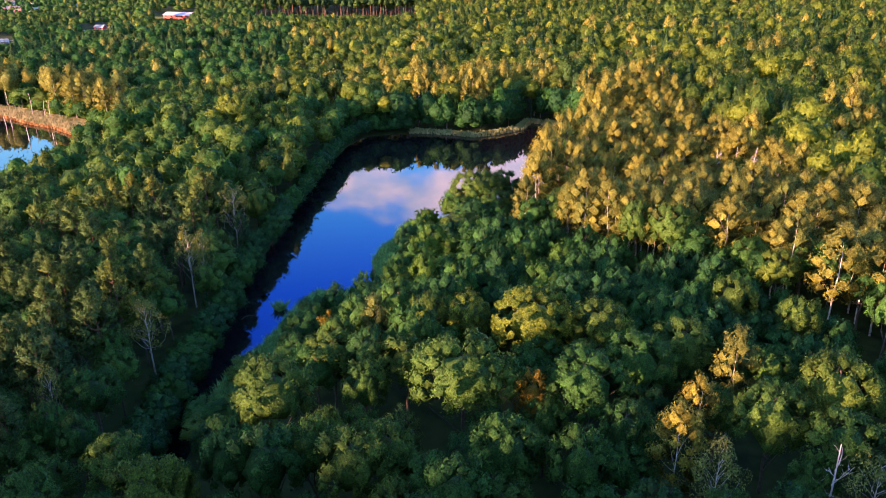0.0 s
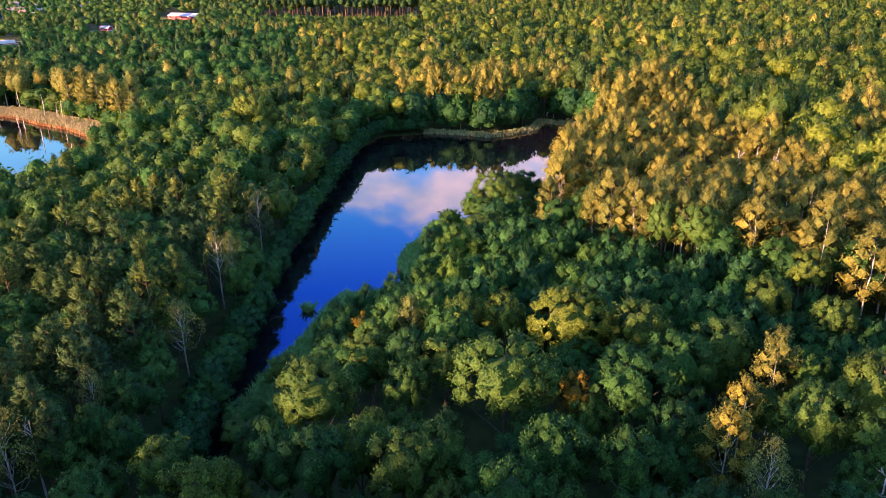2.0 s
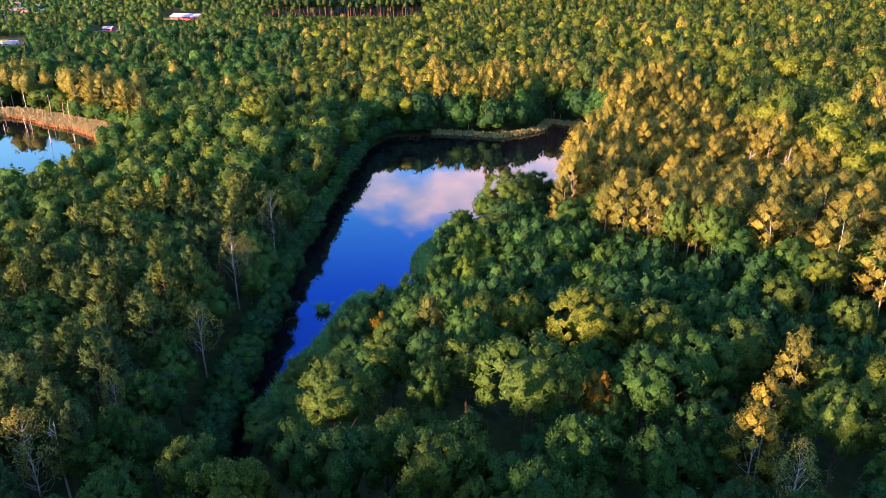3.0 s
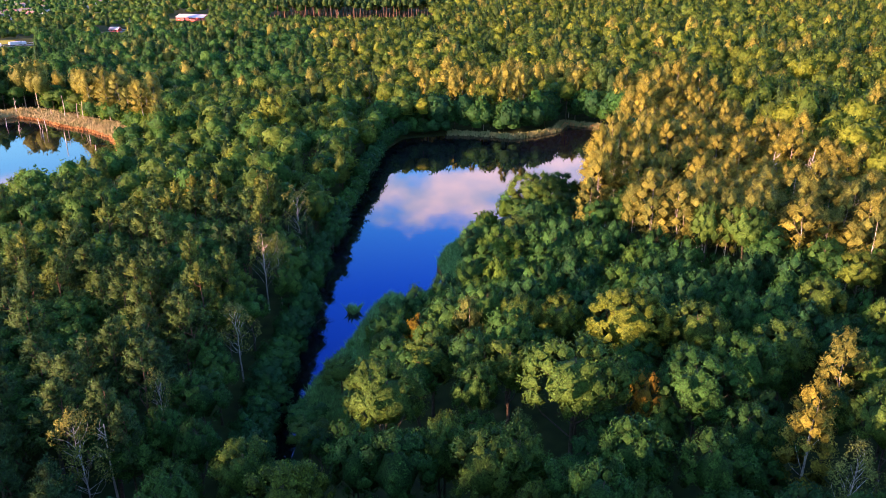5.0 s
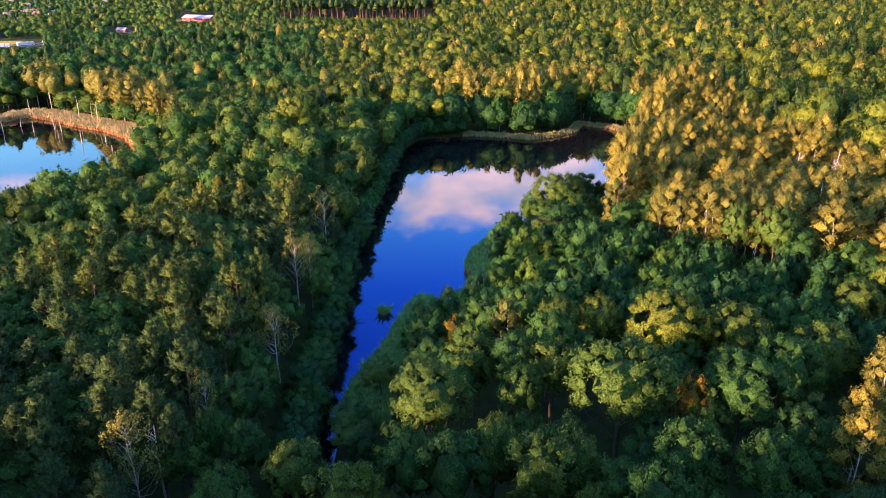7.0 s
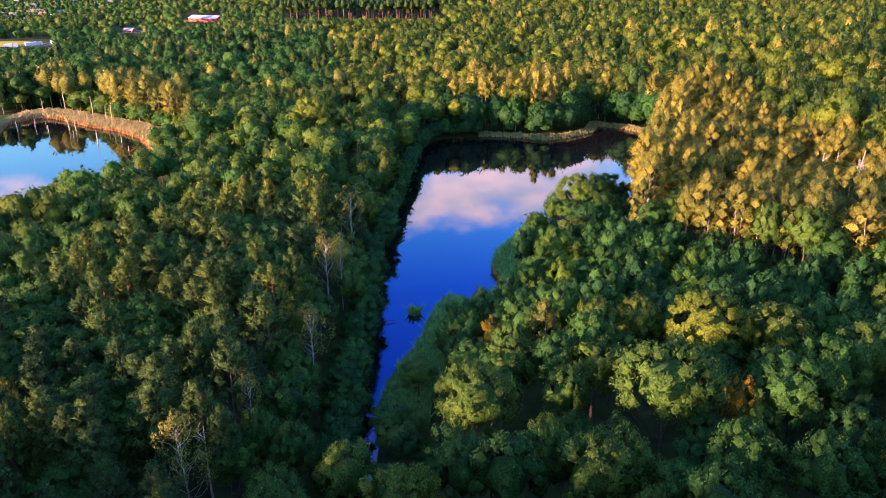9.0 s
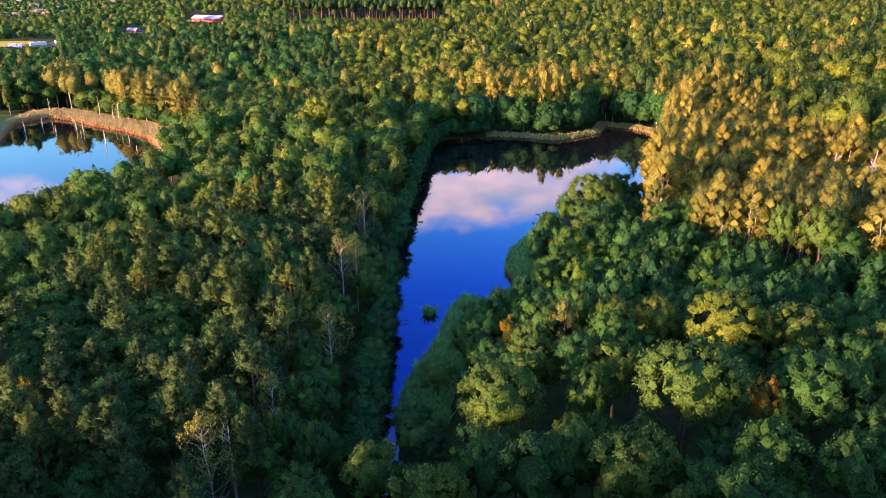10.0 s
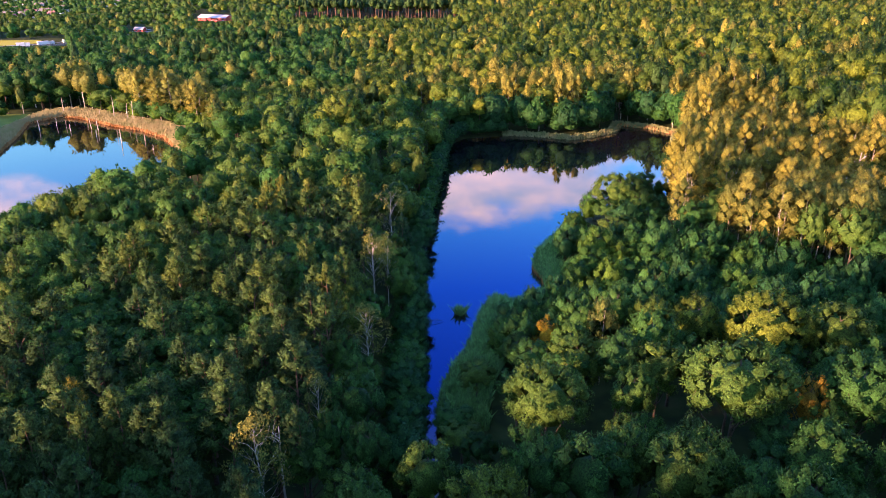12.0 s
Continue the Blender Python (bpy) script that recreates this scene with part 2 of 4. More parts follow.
def hearts(rng, c, r, axis, out, e, fill, detail):
    """The dense inside of each lobe: an uneven lump."""
    bv, bf = ((OCT_V[:5], OCT_F[:4]), (OCT_V, OCT_F), (ICO_V, ICO_F))[detail]
    n, m = len(c), len(bv)
    spin = rng.uniform(0, 6.28, n)
    co, si = np.cos(spin)[:, None], np.sin(spin)[:, None]
    u = np.stack([bv[:, 0] * co - bv[:, 1] * si, bv[:, 0] * si + bv[:, 1] * co, np.broadcast_to(bv[:, 2], (n, m))], -1)
    v = c[:, None] + stretched(u, axis[:, None], e) * r[:, None, None] * fill * rng.uniform(0.85, 1.15, (n, m, 1))
    soft = unit(u * 0.5 + out[:, None])
    return v.reshape(-1, 3), (bf[None] + m * np.arange(n)[:, None, None]).reshape(-1, 3), soft.reshape(-1, 3)


def tube(points, radii, sides=6):
    """A tapered limb along a list of points."""
    points = np.asarray(points, float)
    ways = unit(np.gradient(points, axis=0))
    ref = np.array([0.31, 0.95, 0.1])
    a = unit(np.cross(ways, ref))
    b = np.cross(ways, a)
    turn = np.linspace(0, 2 * np.pi, sides, endpoint=False)
    ring = points[:, None] + np.asarray(radii)[:, None, None] * (a[:, None] * np.cos(turn)[None, :, None] + b[:, None] * np.sin(turn)[None, :, None])
    k, s = np.meshgrid(np.arange(len(points) - 1), np.arange(sides), indexing="ij")
    s2 = (s + 1) % sides
    quads = np.stack([k * sides + s, k * sides + s2, (k + 1) * sides + s2, (k + 1) * sides + s], -1).reshape(-1, 4)
    return ring.reshape(-1, 3), quads


def joined(pieces):
    """Pieces of (verts, faces) with one face size, as one pair."""
    verts, faces, at = [], [], 0
    for v, f in pieces:
        verts.append(v)
        faces.append(np.asarray(f) + at)
        at += len(v)
    return np.concatenate(verts), np.concatenate(faces)


def limb(rng, a, b, r0, r1, bend=0.12, steps=4, sides=4):
    a, b = np.asarray(a, float), np.asarray(b, float)
    s = np.linspace(0, 1, steps)[:, None]
    sag = rng.normal(size=3) * np.linalg.norm(b - a) * bend
    return tube(a + (b - a) * s + sag * np.sin(s * np.pi), r0 + (r1 - r0) * s[:, 0], sides)


# ---- tree shapes: lobes set round a stem, leaf sprays over the outside of each lobe; trees of about 16 m ----
FORM = {  # middle of the crown, half its height, its radius, how far round it reaches below, how unevenly, lift of the lobes
    "broad": (10.9, 4.1, 4.0, 0.5, 0.62, 0.8), "large": (10.4, 4.6, 5.4, 0.45, 0.62, 0.8), "round": (9.8, 4.9, 5.3, 0.5, 0.3, 0.3), "birch": (10.0, 5.6, 3.0, 0.75, 0.4, 0.3),
    "sparse": (10.6, 5.0, 3.1, 0.6, 1.2, 0.3), "young": (4.4, 3.4, 3.1, 0.7, 0.6, 0.6), "rusty": (10.4, 4.6, 3.6, 0.6, 1.2, 0.3), "red": (10.4, 4.6, 3.6, 0.6, 1.2, 0.3),
}
STYLE = {  # how drawn out the lobes are, spray length, its half width, how far sprays point outwards, their droop, how full each lobe's heart is
    "broad": (1.2, 0.62, 0.26, 0.9, -0.25, 0.74), "large": (1.2, 0.62, 0.26, 0.9, -0.25, 0.74), "round": (1.0, 0.5, 0.3, 0.5, 0.0, 0.86), "birch": (1.35, 0.56, 0.22, 0.2, 0.9, 0.70),
    "sparse": (1.2, 0.5, 0.26, 0.3, 0.6, 0.0), "pine": (1.6, 0.66, 0.15, 1.6, -0.7, 0.6), "young": (1.15, 0.56, 0.27, 0.7, -0.15, 0.76), "rusty": (1.1, 0.5, 0.28, 0.4, 0.2, 0.6), "red": (1.1, 0.6, 0.28, 0.4, 0.0, 0.5),
}
BARK_OF = {"broad": "broad", "round": "broad", "large": "broad", "birch": "birch", "sparse": "birch", "pine": "pine", "young": "broad", "rusty": "broad", "red": "broad"}


def lobes_for(kind, rng, count):
    """Centres, radii, long axes and outward ways of the lobes of one crown; the tree stands at the origin."""
    i = np.arange(count)
    s = (i + 0.5) / count
    a = rng.uniform(0, 6.28) + i * 2.4 + rng.normal(size=count) * 0.3
    if kind == "pine":
        ring = (0.1 + 3.1 * s ** 0.75) * rng.uniform(0.55, 1.08, count)
        c = np.c_[ring * np.cos(a), ring * np.sin(a), 15.3 - 7.6 * s + rng.normal(size=count) * 0.3]
        r = (0.44 + 0.40 * s) * rng.uniform(0.85, 1.2, count) * max(1.0, (28 / count) ** 0.5)
        out = unit(np.c_[np.cos(a), np.sin(a), 0.35 + 0.6 * (1 - s)])
        return c, r, unit(np.c_[0.55 * np.cos(a), 0.55 * np.sin(a), np.ones(count)]), out
    middle, half, wide, low, uneven, lift = FORM[kind]
    z = 1 - (1 + low) * s
    ring = np.sqrt(np.maximum(0.0, 1 - z * z))
    out = unit(np.c_[ring * np.cos(a), ring * np.sin(a), z] + rng.normal(size=(count, 3)) * 0.1 * uneven)
    p = rng.uniform(0, 6.28, 3)
    r = 1.95 / math.sqrt(count) * 0.74 * wide * rng.uniform(1 - 0.28 * uneven, 1 + 0.25 * uneven, count) * {"sparse": 1.1, "birch": 1.22}.get(kind, 1.0)
    reach = rng.uniform(1 - 0.16 * uneven, 1 + 0.1 * uneven, count) * (1 + uneven * (0.13 * np.sin(2 * a + p[0]) + 0.08 * np.sin(3 * a + p[1] + 3 * z)))
    size = np.array([wide, wide, half]) - 0.65 * r.mean()
    c = out * size * reach[:, None]
    if kind in ("birch", "sparse"):
        c[:, :2] *= (0.62 + 0.38 * np.clip((1 - z) / 0.9, 0, 1))[:, None]
    c[:, 2] += middle
    return c, r, unit(out * 0.6 + np.array([0, 0, lift])), out


def crown_arrays(kind, rng, lobes, leaves, larger, detail):
    """Corners, faces and normals of a crown, sprays first, and the lobes' centres. detail: 0 to 2, how round the hearts of the lobes are."""
    c, r, axis, out = lobes_for(kind, rng, lobes)
    e, length, slim, point, droop, fill = STYLE[kind]
    sv, sf, sn = sprays(rng, c, r, axis, out, e, leaves, length * larger, slim, point, droop, 1.0 if kind in ("birch", "round") else 0.3)
    if not fill:
        return sv, sf, sn, c
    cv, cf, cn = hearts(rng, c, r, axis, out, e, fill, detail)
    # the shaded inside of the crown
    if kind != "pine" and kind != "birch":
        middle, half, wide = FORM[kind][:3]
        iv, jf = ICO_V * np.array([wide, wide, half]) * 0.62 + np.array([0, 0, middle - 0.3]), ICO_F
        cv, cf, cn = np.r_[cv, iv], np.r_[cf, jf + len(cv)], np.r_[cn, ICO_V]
    return np.r_[sv, cv], np.r_[sf, cf + len(sv)], np.r_[sn, cn], c


def far_crown(kind, rng, rings, around, leaves, larger, form=None):
    """A crown seen from afar: an uneven lumpy dome with a few sprays standing out of it."""
    middle, half, wide = form or ((9.6, 5.8, 2.7) if kind == "pine" else FORM[kind][:3])
    p = rng.uniform(0, 6.28, 6)
    peak = rng.uniform(0.35, 0.8) if kind == "pine" else 0.0

    def place(t, a):
        """t: from the crown's top, 0, to its foot, 1."""
        z = 1 - 1.62 * t
        ring = np.sqrt(np.maximum(0.0, 1 - z * z)) * (1 - peak) + peak * np.minimum(1.0, 0.05 + 1.25 * t)
        lumps = 1 + 0.12 * np.sin(2 * a + p[0] + 3 * t) + 0.10 * np.sin(3 * a + p[1] - 6 * t) + 0.09 * np.sin(5 * a + p[2] + 9 * t)
        return np.stack([wide * ring * lumps * np.cos(a), wide * ring * lumps * np.sin(a), middle + half * z * (1 + 0.07 * np.sin(2 * a + p[3]) + 0.06 * np.sin(3 * a + p[4] + 5 * t))], -1)

    T, A = np.meshgrid(np.linspace(0.06, 1, rings), np.linspace(0, 2 * np.pi, around, endpoint=False), indexing="ij")
    A = A + (np.arange(rings) % 2)[:, None] * np.pi / around + rng.normal(size=A.shape) * 0.12
    T = np.clip(T + rng.uniform(-0.3, 0.3, T.shape) / rings, 0.02, 1)
    knob = rng.uniform(0.72, 0.94, T.shape)[..., None]
    heart = np.array([0, 0, middle])
    v = (heart + (place(T, A) - heart) * knob).reshape(-1, 3)
    v = np.r_[v, [(0, 0, middle + half * 0.88)]]
    way = unit((v - heart) / np.array([wide, wide, half]))
    soft = unit(way + rng.normal(size=way.shape) * 0.25)
    j, i = np.meshgrid(np.arange(rings - 1), np.arange(around), indexing="ij")
    i2 = (i + 1) % around
    a, b, c, d = j * around + i, j * around + i2, (j + 1) * around + i2, (j + 1) * around + i
    cap = np.arange(around)
    f = np.concatenate([np.stack([a, d, c], -1).reshape(-1, 3), np.stack([a, c, b], -1).reshape(-1, 3), np.c_[cap, (cap + 1) % around, np.full(around, len(v) - 1)]])
    t, a = rng.uniform(0.02, 0.85, leaves), rng.uniform(0, 6.28, leaves)
    knot = 0.96 + 0.10 * np.sin(6 * a + p[5] + 4 * np.sin(9 * t + p[0])) * np.sin(13 * t + p[1])
    at = heart + (place(t, a) - heart) * (knot * rng.uniform(0.82, 1.1, leaves))[:, None]
    out = unit((at - heart) / np.array([wide, wide, half]))
    along = unit(rng.normal(size=out.shape) + out * 0.7 + np.array([0, 0, 0.3 if kind != "birch" else -0.8]))
    side = unit(np.cross(out + rng.normal(size=out.shape) * 0.4, along))
    size = larger * rng.uniform(0.6, 1.3, (leaves, 1))
    corner = np.stack([at + along * size * 0.6, at - along * size * 0.4 + side * size * 0.3, at - along * size * 0.4 - side * size * 0.3], 1)
    bright = unit(out + rng.normal(size=out.shape) * 0.28)
    return np.r_[corner.reshape(-1, 3), v], np.r_[np.arange(leaves * 3).reshape(-1, 3), f + leaves * 3], np.r_[np.repeat(bright, 3, 0), soft], np.array([(0, 0, middle + half)])


def trunk_arrays(kind, rng, clump_at, limbs):
    top = clump_at[:, 2].max()
    thick = {"birch": 0.15, "sparse": 0.16, "pine": 0.20, "young": 0.12}.get(kind, 0.26)
    lean = rng.normal(size=2) * (0.35 if kind == "birch" else 0.2)
    zs = np.linspace(-0.4, top * 0.93, 7)
    path = np.c_[lean[0] * (zs / top) ** 2 + rng.normal(size=7) * 0.07, lean[1] * (zs / top) ** 2 + rng.normal(size=7) * 0.07, zs]
    pieces = [tube(path, thick * (1.05 - 0.93 * np.linspace(0, 1, 7)), 7)]
    for c in clump_at[:: max(1, len(clump_at) // limbs)]:
        z0 = max(1.5, c[2] - np.hypot(c[0], c[1]) * rng.uniform(0.7, 1.5) - 0.5)
        foot = np.array([np.interp(z0, zs, path[:, 0]), np.interp(z0, zs, path[:, 1]), z0])
        pieces.append(limb(rng, foot, c * (np.array([1.04, 1.04, 1.0]) if kind == "sparse" else np.array([0.85, 0.85, 0.97])), thick * (0.22 if kind in ("sparse", "birch") else 0.4), 0.012))
    return joined(pieces)


def build_shapes(kind, variants, lobes, leaves, limbs, larger, detail, seed):
    made = []
    for k in range(variants):
        rng = np.random.default_rng(seed + k)
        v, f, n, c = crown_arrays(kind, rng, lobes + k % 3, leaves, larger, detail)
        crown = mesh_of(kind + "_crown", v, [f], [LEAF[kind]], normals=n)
        tv, tf = trunk_arrays(kind, rng, c, limbs)
        made.append((crown, mesh_of(kind + "_trunk", tv, [tf], [BARK[BARK_OF[kind]]], smooth=True)))
    return made


CLOSE = {
    "broad": build_shapes("broad", 8, 42, 50, 6, 0.55, 1, 210), "birch": build_shapes("birch", 5, 36, 50, 6, 0.62, 1, 230), "large": build_shapes("large", 4, 66, 52, 10, 0.55, 1, 190),
    "pine": build_shapes("pine", 6, 46, 42, 8, 0.66, 1, 250), "young": build_shapes("young", 4, 24, 50, 5, 0.62, 1, 270), "rusty": build_shapes("rusty", 2, 24, 40, 6, 0.74, 1, 295),
    "sparse": build_shapes("sparse", 4, 30, 62, 30, 0.60, 0, 400), "round": build_shapes("round", 1, 110, 36, 8, 0.70, 1, 90), "red": build_shapes("red", 1, 12, 24, 5, 1.5, 1, 99),
}
NEAR = {
    "broad": build_shapes("broad", 8, 36, 38, 4, 0.68, 1, 10), "birch": build_shapes("birch", 6, 28, 44, 4, 0.80, 1, 30),
    "pine": build_shapes("pine", 6, 36, 32, 5, 0.85, 1, 50), "young": build_shapes("young", 5, 20, 44, 4, 0.62, 1, 70),
}
MIDDLE = {
    "broad": build_shapes("broad", 6, 26, 36, 3, 0.70, 1, 110), "birch": build_shapes("birch", 8, 26, 60, 3, 0.54, 1, 130),
    "pine": build_shapes("pine", 5, 20, 22, 3, 1.30, 1, 150), "young": build_shapes("young", 4, 18, 42, 3, 0.62, 1, 170),
}
NAMES = {"broad": "broadleaf_tree", "large": "broadleaf_tree", "round": "broadleaf_tree", "birch": "birch_tree", "sparse": "birch_tree", "pine": "pine_tree", "young": "young_alder_tree", "rusty": "rust_coloured_tree", "red": "red_leaved_tree"}


def label_of(kind, tone):
    if kind == "sparse":
        return "thin-leaved birch with bare white limbs among dark trees"
    if kind == "birch":
        return "golden sunlit birch with white trunk and drooping twigs" if tone > 0.45 else "pale green birch with white trunk in the shade"
    if kind == "pine":
        return "olive pine with sunlit tips among dark pines" if tone > 0.7 else "dark blue-green pine standing in the dense forest"
    if kind == "young":
        return "low fresh green alder thicket tree near the lake"
    if kind == "rusty":
        return "small rust-yellow tree turning colour among green trees"
    if kind == "red":
        return "dead red-brown tree standing out of the forest"
    if kind == "round":
        return "large round olive-green broadleaf tree with dense crown"
    return "yellow-green broadleaf tree with sunlit top" if tone > 0.7 else ("olive broadleaf tree with lumpy crown" if tone > 0.5 else "dark green broadleaf tree with lumpy crown")


def plant(kind, x, y, height, width, tone, turn, z=0.3, fine=False):
    """One tree: an Empty at its foot, with trunk and crown. height and width are factors on the shape."""
    ranks = (CLOSE, NEAR, MIDDLE) if y < 76 or fine else ((NEAR, MIDDLE) if y < 112 else (MIDDLE, NEAR, CLOSE))
    shapes = next(rank[kind] for rank in ranks if kind in rank)
    crown, trunk = shapes[int(turn * 997) % len(shapes)]
    tree = new(NAMES[kind])
    tree.empty_display_size = 0.5
    tree.matrix_basis = Matrix.LocRotScale((x, y, z), Euler((0, 0, turn)), (width, width, height))
    tagged(tree, label_of(kind, tone), "tree", "forest trees round the lakes")
    for name, me in (("trunk", trunk), ("crown", crown)):
        ob = new(name, me)
        ob.parent = tree
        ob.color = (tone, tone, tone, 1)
    return tree


# ---- plan: lakes, road, clearings ----
LAKE = [(-36.3, 70), (-37, 85), (-37.4, 98), (-37.6, 112), (-38.3, 127), (-37.5, 146), (-36.6, 171), (-35.5, 192), (-34.5, 210), (-32, 230), (-27.5, 243),
        (-12, 247.5), (-1.3, 245.3), (7.2, 241.6), (15, 245.2), (23, 251.4), (26.7, 262), (36, 257), (42, 249), (37, 232), (30, 207), (22.5, 184), (15, 172),
        (2, 171.5), (-6.2, 158.3), (-10.2, 150.9), (-13.8, 143.7), (-15, 137.2), (-13.7, 132), (-13.8, 127.2), (-16.5, 123.4), (-20.7, 121), (-22.9, 123.6), (-25.3, 119.2),
        (-26.6, 113.4), (-28, 106), (-30.3, 100), (-31.9, 94.6), (-32.6, 88.3), (-33, 70)]
SIDE_LAKE = [(-176, 272.5), (-172.7, 277.5), (-162.3, 273.3), (-147.2, 262), (-135.2, 255.3), (-124, 245), (-118, 235.5), (-113, 224), (-108, 205), (-109, 186), (-116, 170),
             (-123, 152), (-136, 136), (-190, 130), (-186, 165), (-168, 195), (-164, 212), (-167, 226), (-172, 245), (-179, 266)]
# runs on unseen to the west, kept treeless so low sun lights the bank
MEADOW = [(-183, 280), (-175, 246), (-169, 224), (-167, 208), (-190, 180), (-240, 140), (-295, 140), (-295, 284)]
# stretched unseen to the west, so no canopy shades the visible part
FIELD_AREA = [(-540, 425), (-420, 450), (-297, 482), (-290, 496), (-296, 512), (-420, 505), (-540, 500)]
ROAD_LINE = [(-420, 430), (-300, 466), (-281.8, 474.3), (-262.8, 496.6), (-249, 546), (-236, 571), (-205, 600), (-160, 612), (-60, 628), (40, 640)]
VILLAGE = [(-395, 630), (-338, 640), (-345, 800), (-395, 980), (-680, 980), (-620, 630)]
YARD = [(-238, 630), (-200, 616), (-196, 644), (-236, 656)]
GOLD = [(30, 200), (46, 270), (62, 287), (71, 240), (76, 201), (76, 160), (80, 124), (84, 103), (62, 104), (54, 112), (45, 122), (34, 130), (23, 134), (14, 142), (15, 156), (22, 175)]
NORTH_GOLD = [(-24, 266), (-22, 308), (24, 322), (40, 285), (25, 268), (5, 252), (-8, 254)]
SIDE_GOLD = [(-178, 284), (-178, 306), (-118, 280), (-104, 240), (-110, 236), (-122, 252), (-140, 268)]
THICKET = [(-12, 138), (-4, 160), (8, 170), (13, 150), (13, 142), (22, 134), (45, 121), (60, 103), (56, 88), (28, 88), (20, 100), (-8, 101), (-20, 100), (-28, 96), (-24, 110), (-12, 122)]
HOLLOWS = [[(61, 331), (70, 327), (77, 360), (70, 380), (64, 362)], [(103, 334), (133, 332), (136, 351), (105, 353)], [(-60, 250), (-36, 251), (-30, 261), (-56, 263)]]
PINES = [(-100, 30), (-50, 30), (-46, 62), (-47, 100), (-46, 150), (-62, 165), (-80, 130), (-85, 100), (-105, 70)]


def inside(poly, x, y):
    x, y = np.asarray(x, float), np.asarray(y, float)
    hit = np.zeros(x.shape, bool)
    for (x0, y0), (x1, y1) in zip(poly, poly[1:] + poly[:1]):
        if y0 != y1:
            hit ^= ((y0 > y) != (y1 > y)) & (x < (x1 - x0) * (y - y0) / (y1 - y0) + x0)
    return hit


def distance(line, x, y, closed=True):
    x, y = np.asarray(x, float), np.asarray(y, float)
    best = np.full(x.shape, 1e9)
    for (x0, y0), (x1, y1) in zip(line, line[1:] + (line[:1] if closed else [])):
        dx, dy = x1 - x0, y1 - y0
        s = np.clip(((x - x0) * dx + (y - y0) * dy) / (dx * dx + dy * dy), 0, 1)
        best = np.minimum(best, np.hypot(x - x0 - s * dx, y - y0 - s * dy))
    return best


def shore(x, y):
    """Metres from the nearest lake's edge; minus on the water."""
    a = np.where(inside(LAKE, x, y), -1, 1) * distance(LAKE, x, y)
    b = np.where(inside(SIDE_LAKE, x, y), -1, 1) * distance(SIDE_LAKE, x, y)
    return np.minimum(a, b)


def ground_height(x, y):
    s = shore(x, y)
    return np.where(s < 0, np.maximum(s * 0.5, -2.0), np.minimum(s * 0.35, 0.45))


# ---- ground and water ----
def ground():
    inner_x, inner_y = np.arange(-216, 85, 2.5), np.arange(64, 297, 2.5)
    outer = [330, 380, 460, 600, 900, 1500, 2600, 4600]
    xs = np.r_[[-v for v in outer[::-1]], -280, -240, inner_x, 110, 150, 200, 260, outer]
    ys = np.r_[[-v for v in outer[::-1]], -200, -100, -40, 10, 40, inner_y, 310, outer]
    X, Y = np.meshgrid(xs, ys)
    Z = ground_height(X, Y)
    n = len(xs)
    j, i = np.meshgrid(np.arange(len(ys) - 1), np.arange(n - 1), indexing="ij")
    quads = np.stack([j * n + i, j * n + i + 1, (j + 1) * n + i + 1, (j + 1) * n + i], -1).reshape(-1, 4)
    me = mesh_of("ground", np.stack([X, Y, Z], -1).reshape(-1, 3), [quads], [GROUND], smooth=True)
    tagged(new("ground", me), "dark mossy forest floor between the lakes", "ground", kind="structure")


def sheet(name, poly, z, mat, label, category, grow=0.0, kind="structure"):
    bm = bmesh.new()
    cx, cy = np.mean([p[0] for p in poly]), np.mean([p[1] for p in poly])
    vs = [bm.verts.new((x + grow * (x - cx) / max(1, math.hypot(x - cx, y - cy)), y + grow * (y - cy) / max(1, math.hypot(x - cx, y - cy)), z)) for x, y in poly]
    f = bm.faces.new(vs)
    if f.normal.z < 0 or sum((b[0] - a[0]) * (b[1] + a[1]) for a, b in zip(poly, poly[1:] + poly[:1])) > 0:
        f.normal_flip()
    bmesh.ops.triangulate(bm, faces=bm.faces[:])
    me = bpy.data.meshes.new(name)
    bm.to_mesh(me)
    bm.free()
    me.materials.append(mat)
    return tagged(new(name, me), label, category, kind=kind)


ground()
sheet("water", [(-45, 60), (60, 60), (60, 275), (-45, 275)], 0.0, WATER, "still dark blue lake water mirroring sky and trees", "water")
sheet("water", [(-215, 120), (-100, 120), (-100, 290), (-215, 290)], 0.0, WATER, "still pale blue side lake mirroring the sky", "water")
sheet("meadow", MEADOW, 0.55, GRASS, "light green grassy bank beside the side lake", "meadow")
sheet("meadow", VILLAGE, 0.5, GRASS, "green village gardens and lawns", "meadow")
sheet("meadow", [(-262, 598), (-190, 586), (-184, 648), (-262, 662)], 0.48, GRASS, "grassy yard round the red barn", "meadow")
sheet("field", FIELD_AREA, 0.62, FIELD, "ripe yellow-green field beside the road", "field")
